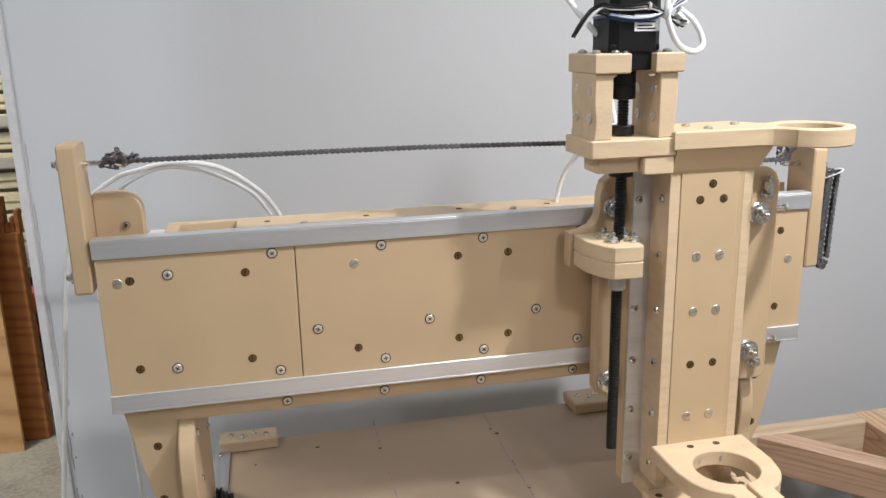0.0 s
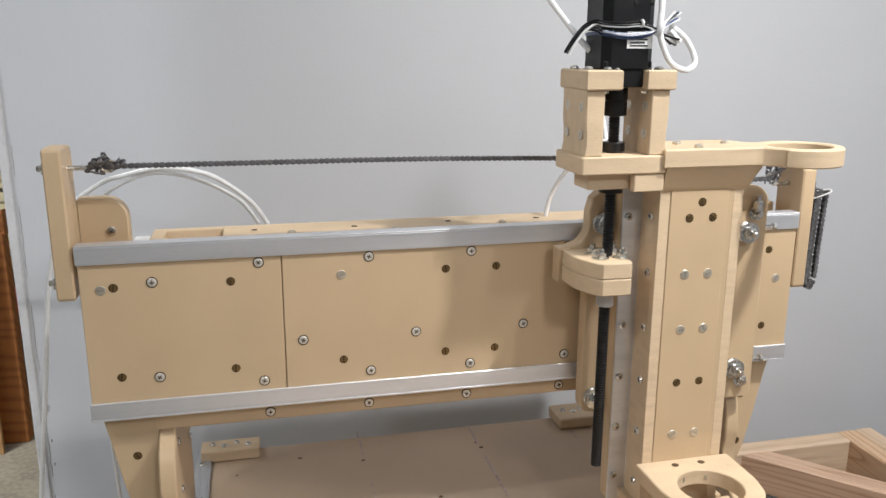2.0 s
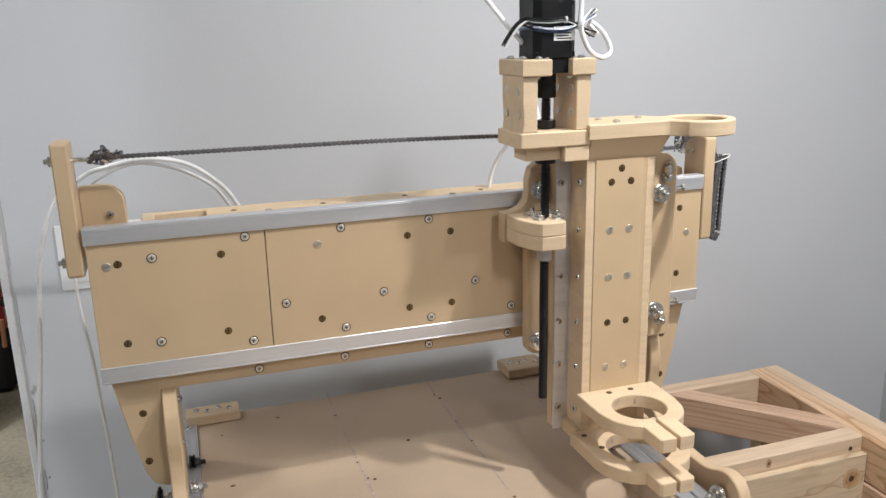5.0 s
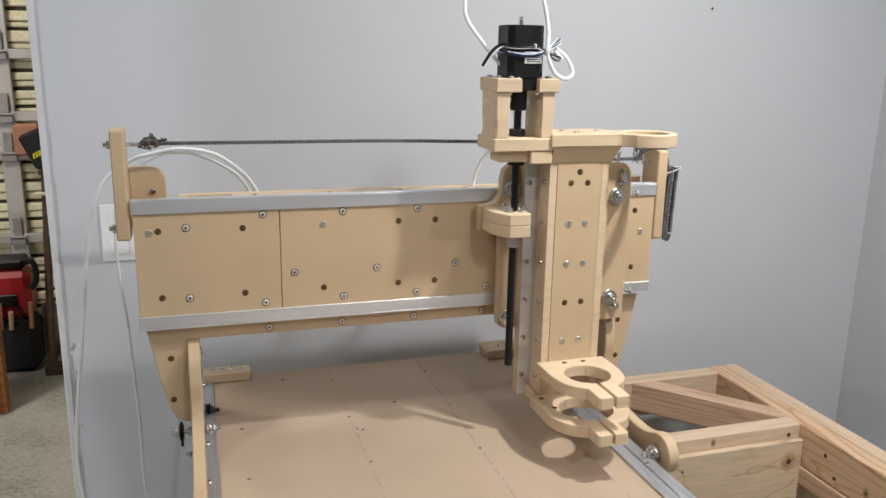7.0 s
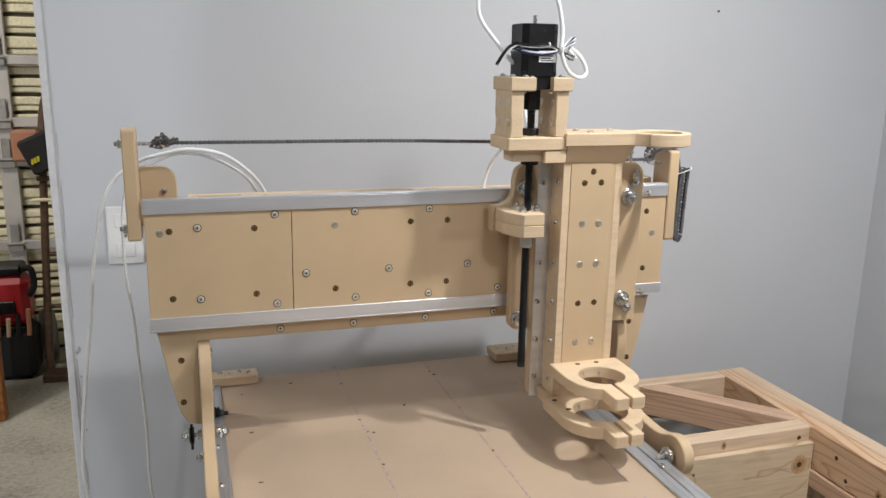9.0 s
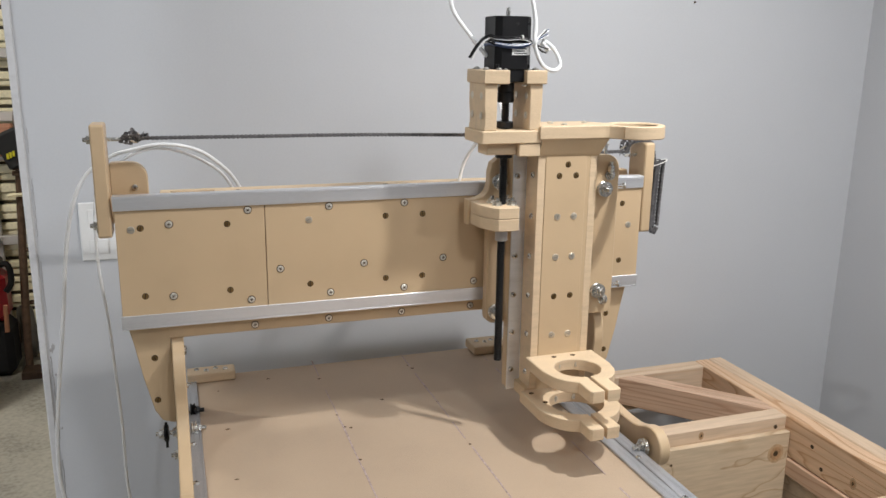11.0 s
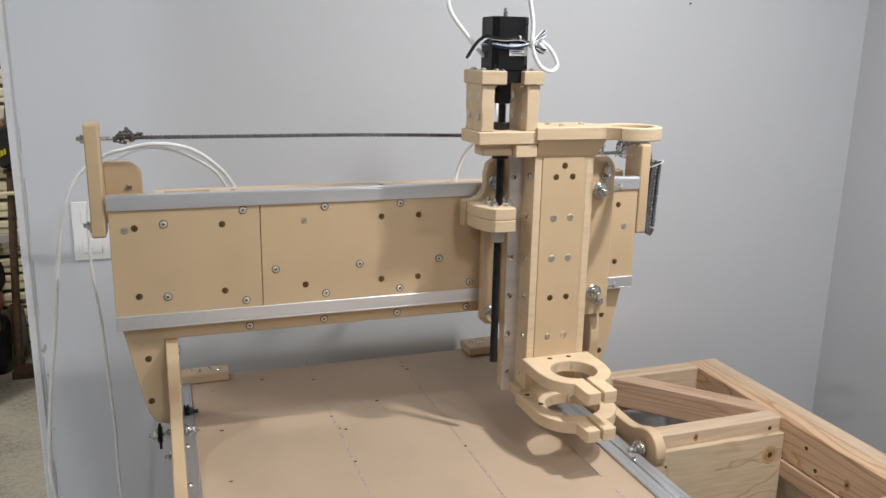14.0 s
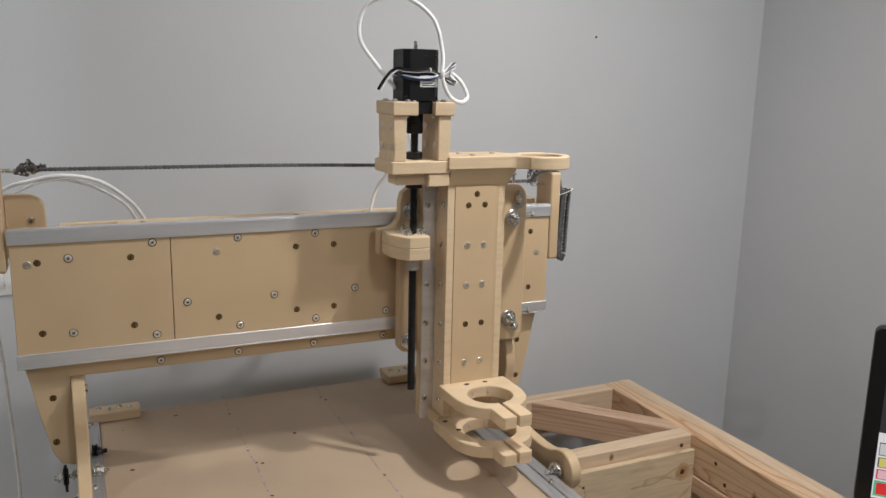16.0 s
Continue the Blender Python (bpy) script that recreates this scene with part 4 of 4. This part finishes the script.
run_chain([(0.040, 0.030, 0.728), (0.20, 0.030, 0.7275), (0.40, 0.030, 0.7265), (0.60, 0.030, 0.722)], twist=0.0)
run_chain([(0.60, 0.030, 0.722), (0.64, 0.028, 0.700), (0.70, 0.026, 0.692), (0.76, 0.028, 0.688), (0.87, 0.030, 0.688)], twist=0.0)
run_chain([(0.034, 0.024, 0.728), (0.040, 0.020, 0.734), (0.052, 0.020, 0.735), (0.058, 0.024, 0.730), (0.070, 0.026, 0.732)], twist=0.7)
run_chain([(0.036, 0.036, 0.724), (0.044, 0.038, 0.722), (0.048, 0.030, 0.738), (0.056, 0.030, 0.726), (0.066, 0.034, 0.735)], twist=1.2)
run_chain([(0.862, 0.030, 0.690), (0.866, 0.024, 0.698), (0.872, 0.022, 0.707), (0.886, 0.024, 0.7125), (0.900, 0.030, 0.7125), (0.909, 0.034, 0.706), (0.913, 0.036, 0.690)], twist=0.8)
run_chain([(0.862, 0.034, 0.686), (0.864, 0.036, 0.702), (0.872, 0.034, 0.710), (0.870, 0.026, 0.692)], twist=0.3)
run_chain([(0.868, 0.026, 0.692), (0.871, 0.020, 0.703), (0.882, 0.015, 0.7075), (0.898, 0.014, 0.7080), (0.910, 0.016, 0.7035), (0.917, 0.019, 0.688), (0.922, 0.020, 0.670)], twist=None)
for k in range(4):
    x, y = 0.9150 + 0.0066 * k, 0.022 - 0.0035 * (k % 2) - 0.001 * k
    zt, zb = 0.664 + 0.002 * k - 0.003 * (k % 2), 0.556 - 0.003 * (k % 3)
    run_chain([(x + 0.003, y, zt), (x + 0.001, y, 0.630), (x - 0.0005, y, 0.590), (x - 0.001, y, zb)], twist=None)
    if k < 3:
        run_chain([(x - 0.001, y, zb - 0.003), (x + 0.0022, y - 0.001, zb - 0.010), (x + 0.0058, y - 0.002, zb - 0.004)], twist=None)
allbm = bmesh.new()
for i, (p, d, flip, tw) in enumerate(links):
    if tw is None:
        # plates square to the front
        across = (Vector((0, 1, 0)) - d * d.y).normalized()
        turned_to = Matrix((d, across, d.cross(across))).transposed().to_4x4()
    else:
        turned_to = d.to_track_quat("X", "Z").to_matrix().to_4x4() @ Matrix.Rotation(tw, 4, "X")
    m = Matrix.Translation(p) @ turned_to @ Matrix.Diagonal((1, 0.8 if flip else 1, 1, 1))
    if i < 260:
        put("link", LINK, chain, m)
    else:
        t = LINK.copy()
        t.transform(m)
        allbm.from_mesh(t)
        bpy.data.meshes.remove(t)
if len(allbm.verts):
    tagged(part("spare_chain", allbm, CHAIN, chain), "bunched spare chain links", kind="stuff")
part("chain_tie", tube_bm([(0.9110, 0.022, 0.660), (0.922, 0.012, 0.664), (0.9370, 0.005, 0.672), (0.9375, 0.012, 0.674), (0.924, 0.028, 0.667)], 0.0010, 6, 6, True), PLASTIC, chain, "white nylon tie")
for x in (0.052, 0.866):
    part("shackle", tube_bm([(x - 0.008, 0.030, 0.728 if x < 0.5 else 0.692), (x, 0.024, 0.736 if x < 0.5 else 0.698), (x + 0.008, 0.030, 0.730 if x < 0.5 else 0.690), (x, 0.036, 0.722 if x < 0.5 else 0.686)], 0.0022, 7, 6, True), STEEL, chain)

# ---- loose cables behind the gantry ----
def loose_cable(pts, r, label):
    tagged(part("cable", tube_bm(pts, r, 10, 10), WHITE, None), label, "cable", "white cables")


loose_cable([(0.220, 0.30, 0.600), (0.195, 0.28, 0.640), (0.145, 0.25, 0.682), (0.085, 0.24, 0.695), (0.030, 0.25, 0.684), (0.0, 0.27, 0.672), (-0.043, 0.28, 0.640), (-0.068, 0.28, 0.589), (-0.085, 0.28, 0.513), (-0.102, 0.28, 0.381), (-0.123, 0.28, 0.232), (-0.134, 0.28, 0.122), (-0.130, 0.28, 0.026), (-0.09, 0.30, -0.30), (-0.02, 0.30, FLOOR + 0.004)], 0.0034, "white round cable looping over the gantry end")
loose_cable([(0.206, 0.31, 0.600), (0.180, 0.29, 0.640), (0.125, 0.26, 0.676), (0.070, 0.245, 0.688), (0.020, 0.26, 0.668), (-0.015, 0.29, 0.636), (-0.030, 0.30, 0.606), (-0.037, 0.30, 0.551), (-0.037, 0.30, 0.464), (-0.029, 0.30, 0.367), (-0.025, 0.30, 0.267), (-0.021, 0.30, 0.152), (-0.018, 0.30, -0.006), (0.02, 0.31, -0.30), (0.06, 0.30, FLOOR + 0.004)], 0.0028, "thin white cable hanging beside the wall")
loose_cable([(0.660, 0.10, 0.735), (0.652, 0.11, 0.800), (0.635, 0.05, 0.850), (MX + 0.03, MY + 0.03, 0.870)], 0.0032, "white cable rising behind the carriage")
loose_cable([(0.585, 0.13, 0.58), (0.592, 0.125, 0.650), (0.606, 0.11, 0.690), (0.630, 0.09, 0.722), (0.660, 0.10, 0.735)], 0.0030, "thin white cable behind the carriage")

# ---- lumber frame beside the bed ----
TOP = 0.120


def stick(name, a, b, w, h, top, mat, parent, label=""):
    """A straight board from a to b in plan, w wide and h high under top."""
    a, b = Vector((*a, 0)), Vector((*b, 0))
    n = (b - a).length
    m = Matrix.Translation((a.x, a.y, top)) @ (b - a).to_track_quat("X", "Z").to_matrix().to_4x4()
    return put(name, mesh_of(box_bm(0, n, -w / 2, w / 2, -h, 0, 0.0025), mat), parent, m, label)


frame_thing = thing("lumber_frame", (1.1, 0.0, FLOOR), "new pine two-by-four table frame with a diagonal brace", "lumber frame")
stick("beam", (0.86, 0.331), (1.298, 0.331), 0.038, 0.089, TOP, PINE, frame_thing)
stick("beam", (0.86, 0.045), (1.298, 0.045), 0.038, 0.089, TOP, PINE, frame_thing)
stick("long_beam", (1.3175, 0.352), (1.3175, -1.10), 0.038, 0.089, TOP, CATHEDRAL, frame_thing)
stick("long_beam", (1.3565, 0.352), (1.3565, -1.10), 0.037, 0.089, TOP + 0.001, PINE, frame_thing)
brace_line = [(1.066, 0.3115), (1.118, 0.3115), (1.2980, 0.113), (1.2980, 0.0645), (1.2900, 0.0645)]
turn = Matrix.Translation((1.07, 0.31, TOP - 0.068)) @ Matrix.Rotation(math.atan2(-0.247, 0.229), 4, "Z")
plate("brace", [[tuple((turn.inverted() @ Vector((x, y, TOP)))[:2]) for x, y in brace_line]], 0.067, FIR, frame_thing, turn, "reddish diagonal two-by-four brace", bevel=0.0025)
stick("beam", (0.95, -0.303), (1.298, -0.303), 0.038, 0.089, TOP, PINE, frame_thing)
stick("beam", (0.88, 0.31), (0.88, 0.066), 0.038, 0.089, TOP - 0.001, PINE, frame_thing)
stick("ledger", (1.3145, 0.02), (1.3145, -1.05), 0.040, 0.038, TOP - 0.0905, FIR, frame_thing, "pinkish pine ledger strip")
box("back_panel", 1.340, 1.352, -1.05, 0.30, -0.45, TOP - 0.092, PLY, frame_thing)
for x, y in ((0.88, 0.33), (1.336, 0.33), (1.336, -1.05), (0.88, 0.048)):
    box("post", x - 0.019, x + 0.019, y - 0.019, y + 0.019, FLOOR, TOP - 0.090, PINE, frame_thing, bevel=0.002)
ply = box("plywood_panel", 0.905, 1.2965, 0.0105, 0.0248, -0.36, 0.0905, PLY, frame_thing, "pale knotty pine plywood")
KNOT = material("dark_knot", (0.38, 0.22, 0.11), 0.6, vary=0.3, scale=90, bump=0.0)
KNOT_RIM = material("knot_rim", (0.46, 0.31, 0.18), 0.6, vary=0.2, scale=90, bump=0.0)
KNOT_MESH = two_tone([(turned([(0.0135, 0), (0.0135, 0.0003)], 18), KNOT_RIM), (turned([(0.0095, 0), (0.0095, 0.0006)], 16), KNOT), (turned([(0.004, 0), (0.004, 0.0008)], 12), HOLE)])
fix("knot", KNOT_MESH, (1.2640, 0.0105, 0.045), (0, -1, 0), frame_thing).scale = (1.5, 1.6, 1)
for (x, y, z, d, q) in ((1.085, 0.026, 0.104, (0, -1, 0), 0.45), (1.2985, -0.16, 0.062, (-1, 0, 0), 0.6), (1.2985, -0.42, 0.09, (-1, 0, 0), 0.5), (1.19, 0.3115, 0.07, (0, -1, 0), 0.5), (1.2985, -0.10, -0.01, (-1, 0, 0), 0.6)):
    fix("knot", KNOT_MESH, (x, y, z), d, frame_thing).scale = (q, q * 1.5, 1)
fix("pilot_hole", HOLE_MESH, (1.008, 0.0105, 0.058), (0, -1, 0), frame_thing)
# Shallow dark discs paint the shade of these holes.
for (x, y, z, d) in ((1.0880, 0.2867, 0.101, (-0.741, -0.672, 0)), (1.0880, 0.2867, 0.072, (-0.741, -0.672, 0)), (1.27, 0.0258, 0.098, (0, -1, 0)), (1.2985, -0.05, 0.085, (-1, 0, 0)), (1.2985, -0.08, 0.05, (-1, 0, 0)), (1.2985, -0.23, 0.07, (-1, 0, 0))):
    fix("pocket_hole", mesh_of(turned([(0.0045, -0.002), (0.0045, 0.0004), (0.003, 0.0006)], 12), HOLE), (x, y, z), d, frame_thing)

# ---- monitor on the frame ----
mon = thing("monitor", (1.45, -0.42, TOP), "black-bezelled computer monitor showing coloured control buttons", "monitor")
SCR = Matrix.Translation((1.362, -0.330, TOP + 0.002)) @ Matrix.Rotation(radians(-50), 4, "Z") @ Matrix.Rotation(radians(-2.5), 4, "X")
plate("bezel", [rounded(0, 0.46, 0.0, 0.333, 0.012)], 0.028, BLACK, mon, SCR @ pose(0, 0, 0, 90, 0, 0) @ Matrix.Diagonal((1, 1, -1, 1)), bevel=0.002)
screen_parts = ((0.024, 0.438, 0.022, 0.145, (0.80, 0.82, 0.86), 1.0), (0.024, 0.438, 0.145, 0.311, (0.05, 0.05, 0.06), 0.5),
                (0.0262, 0.0700, 0.0265, 0.0555, (0.08, 0.55, 0.30), 0.9), (0.0275, 0.0640, 0.0585, 0.0772, (0.75, 0.05, 0.12), 0.9), (0.0275, 0.0640, 0.103, 0.127, (0.02, 0.02, 0.02), 0.5), (0.0275, 0.0640, 0.0805, 0.0995, (0.25, 0.25, 0.18), 0.5),
                (0.030, 0.060, 0.030, 0.052, (0.75, 0.02, 0.03), 1.0), (0.030, 0.060, 0.060, 0.0755, (0.85, 0.55, 0.62), 0.95),
                (0.030, 0.060, 0.082, 0.098, (0.75, 0.72, 0.20), 0.9), (0.0285, 0.0625, 0.1045, 0.1255, (0.70, 0.72, 0.75), 0.9), (0.074, 0.10, 0.030, 0.052, (0.05, 0.5, 0.25), 0.8))
for i, (x0, x1, z0, z1, col, st) in enumerate(screen_parts):
    put("screen" if i < 2 else "screen_button", mesh_of(box_bm(x0, x1, -0.0008 - (0.0004 if i > 1 else 0) - (0.0004 if i > 5 else 0), 0.0002, z0, z1, 0), emitter("lit_screen", col, st)), mon, SCR)

# ---- garage beyond the opening ----
GY = 3.05
door = tagged(thing("garage_door", (-1.6, GY, FLOOR)), "sectional garage door with cream insulation between grey stiles", "garage door", kind="structure")
box("door_skin", -4.0, 1.8, GY + 0.05, GY + 0.09, FLOOR, CEIL - 0.02, GROOVE, door, bevel=0)
rnd = random.Random(3)
z = FLOOR + 0.02
row = 0
while z < CEIL - 0.12:
    h = rnd.choice((0.085, 0.10, 0.09))
    x = -2.6
    while x < 0.4:
        w = 0.52 + rnd.uniform(-0.01, 0.01)
        x1, y0, cut = min(x + w, 0.4) - 0.004, GY + 0.01 + rnd.uniform(0, 0.012), z + (h - 0.018) * rnd.uniform(0.35, 0.6)
        bm = join_bm(box_bm(x + 0.01, x1, y0 + 0.010, GY + 0.049, z, cut - 0.003, 0.005), box_bm(x + 0.01, x1, y0, GY + 0.049, cut, z + h - 0.018, 0.006))
        bmesh.ops.bisect_plane(bm, geom=bm.verts[:] + bm.edges[:] + bm.faces[:], plane_co=(x + 0.18, 0, 0), plane_no=(1, 0, 0.15))
        bmesh.ops.bisect_plane(bm, geom=bm.verts[:] + bm.edges[:] + bm.faces[:], plane_co=(x + 0.36, 0, 0), plane_no=(1, 0, -0.1))
        for v in bm.verts:
            v.co.z += 0.006 * noise.noise(v.co * 14)
            v.co.y += 0.005 * noise.noise(v.co * 23)
        part("insulation_strip", bm, FOAM, door)
        x += w
    z += h
    row += 1
for x in (-1.25, -0.735, -0.22):
    box("stile", x - 0.038, x + 0.038, GY - 0.022, GY + 0.008, FLOOR, CEIL - 0.05, DOORMETAL, door, bevel=0.003)
for z in (-0.06, 0.347, 0.53, 0.818, 1.30):
    box("rail", -2.6, 0.4, GY - 0.030, GY + 0.006, z - 0.022, z + 0.022, DOORMETAL, door, bevel=0.003)
    for x in (-1.25, -0.735, -0.22):
        hinge = join_bm(box_bm(x - 0.020, x + 0.020, GY - 0.040, GY - 0.031, z - 0.03, z + 0.11, 0.004), box_bm(x - 0.034, x + 0.034, GY - 0.046, GY - 0.031, z - 0.03, z + 0.006, 0.004), tube_bm([(x - 0.036, GY - 0.047, z + 0.012), (x + 0.036, GY - 0.047, z + 0.012)], 0.007, 10, 2))
        part("hinge", hinge, HINGE, door, "dull grey steel hinge")

pb = box_bm(-0.800, -0.687, 2.215, 2.275, FLOOR, 0.20, 0.004)
for k in range(7):
    x = -0.795 + 0.0165 * k
    pb = join_bm(pb, box_bm(x, x + 0.0155, 2.22, 2.27, 0.19, 0.255 + 0.03 * ((k * 5) % 4) - 0.006 * k, 0.003))
tagged(part("timber_post", pb, CEDAR, None), "orange-brown stained timber post with a splintered top", "post")
tagged(box("plywood_sheet", -1.05, -0.757, 2.13, 2.148, FLOOR, 0.585, STAINPLY, None, bevel=0.001), "orange stained plywood sheet standing by the post", "plywood")

bag = thing("tool_bag", (-0.72, 2.78, FLOOR), "red and black cloth tool bag stuffed with handles", "tool bag")
part("bag_body", box_bm(-0.90, -0.635, 2.66, 2.86, FLOOR, -0.37, 0.03), DARKCLOTH, bag)
part("bag_top", box_bm(-0.86, -0.645, 2.68, 2.84, -0.365, -0.135, 0.03), REDCLOTH, bag, "red enamelled housing")
box("bag_lid", -0.86, -0.665, 2.69, 2.83, -0.130, -0.085, BLACK, bag, bevel=0.012)
part("bag_strap", tube_bm([(-0.66, 2.70, -0.10), (-0.625, 2.69, -0.10), (-0.615, 2.68, -0.17), (-0.640, 2.68, -0.22)], 0.014, 8, 6), BLACK, bag)
part("bag_flap", box_bm(-0.80, -0.70, 2.665, 2.682, -0.30, -0.24, 0.005), BLACK, bag)
for k in range(6):
    x = -0.86 + 0.042 * k
    part("tool_handle", tube_bm([(x, 2.655, -0.40), (x + 0.005, 2.650, -0.315 + 0.02 * (k % 3))], 0.010, 8), (PINE, BLACK, TERRA)[k % 3], bag)

truck = thing("hand_truck", (-0.52, 2.80, FLOOR), "old rusty hand truck with a grey rubber wheel", "hand truck")
WM = Matrix.Translation((-0.615, 2.92, FLOOR + 0.13)) @ facing((1, 0.25, 0))
part("wheel", turned([(0.05, -0.032), (0.115, -0.032), (0.128, -0.020), (0.13, 0.0), (0.128, 0.020), (0.115, 0.032), (0.05, 0.032)], 32), RUBBER, truck, "grey rubber wheel", m=WM)
part("hub", turned([(0.055, -0.036), (0.055, 0.036)], 20), RUST, truck, m=WM)
for x in (0.0, 0.14):
    part("rail", tube_bm([(-0.585 + x, 2.70, FLOOR + 0.012), (-0.578 + x, 2.73, -0.30), (-0.562 + x, 2.76, 0.07), (-0.545 + x, 2.80, 0.45), (-0.540 + x, 2.82, 0.56), (-0.515 + x, 2.82, 0.66), (-0.46 + x, 2.82, 0.69)], 0.017, 10, 8), RUST, truck)
for z in (-0.30, -0.05, 0.30):
    part("crossbar", tube_bm([(-0.575, 2.755, z), (-0.43, 2.755, z)], 0.011, 8), RUST, truck)
box("toe_plate", -0.605, -0.42, 2.60, 2.70, FLOOR, FLOOR + 0.035, RUST, truck, bevel=0.003)
part("cord", tube_bm([(-0.600, 2.755, 0.20), (-0.56, 2.745, 0.205), (-0.50, 2.755, 0.20), (-0.56, 2.80, 0.20)], 0.009, 6, 5, True), FOAM, truck)

pouch = thing("tool_pouch", (-0.53, 2.73, 0.42), "black tool pouch with yellow print hanging on the hand truck", "pouch")
bm = box_bm(-0.610, -0.48, 2.69, 2.735, 0.335, 0.50, 0.012)
bmesh.ops.rotate(bm, verts=bm.verts, cent=(-0.545, 2.71, 0.42), matrix=Matrix.Rotation(radians(-24), 3, "Y"))
part("pouch_body", bm, DARKCLOTH, pouch)
for k in range(3):
    box("print_bar", -0.578 + 0.012 * k, -0.569 + 0.012 * k, 2.684, 2.689, 0.372 + 0.006 * k, 0.396 + 0.006 * k, YELLOW, pouch, bevel=0)
pot = thing("wall_box", (-0.65, GY - 0.05, 0.42), "terracotta coloured plastic box fixed at the garage door", "box")
box("box_body", -0.700, -0.585, GY - 0.11, GY - 0.035, 0.352, 0.500, TERRA, pot, bevel=0.012)
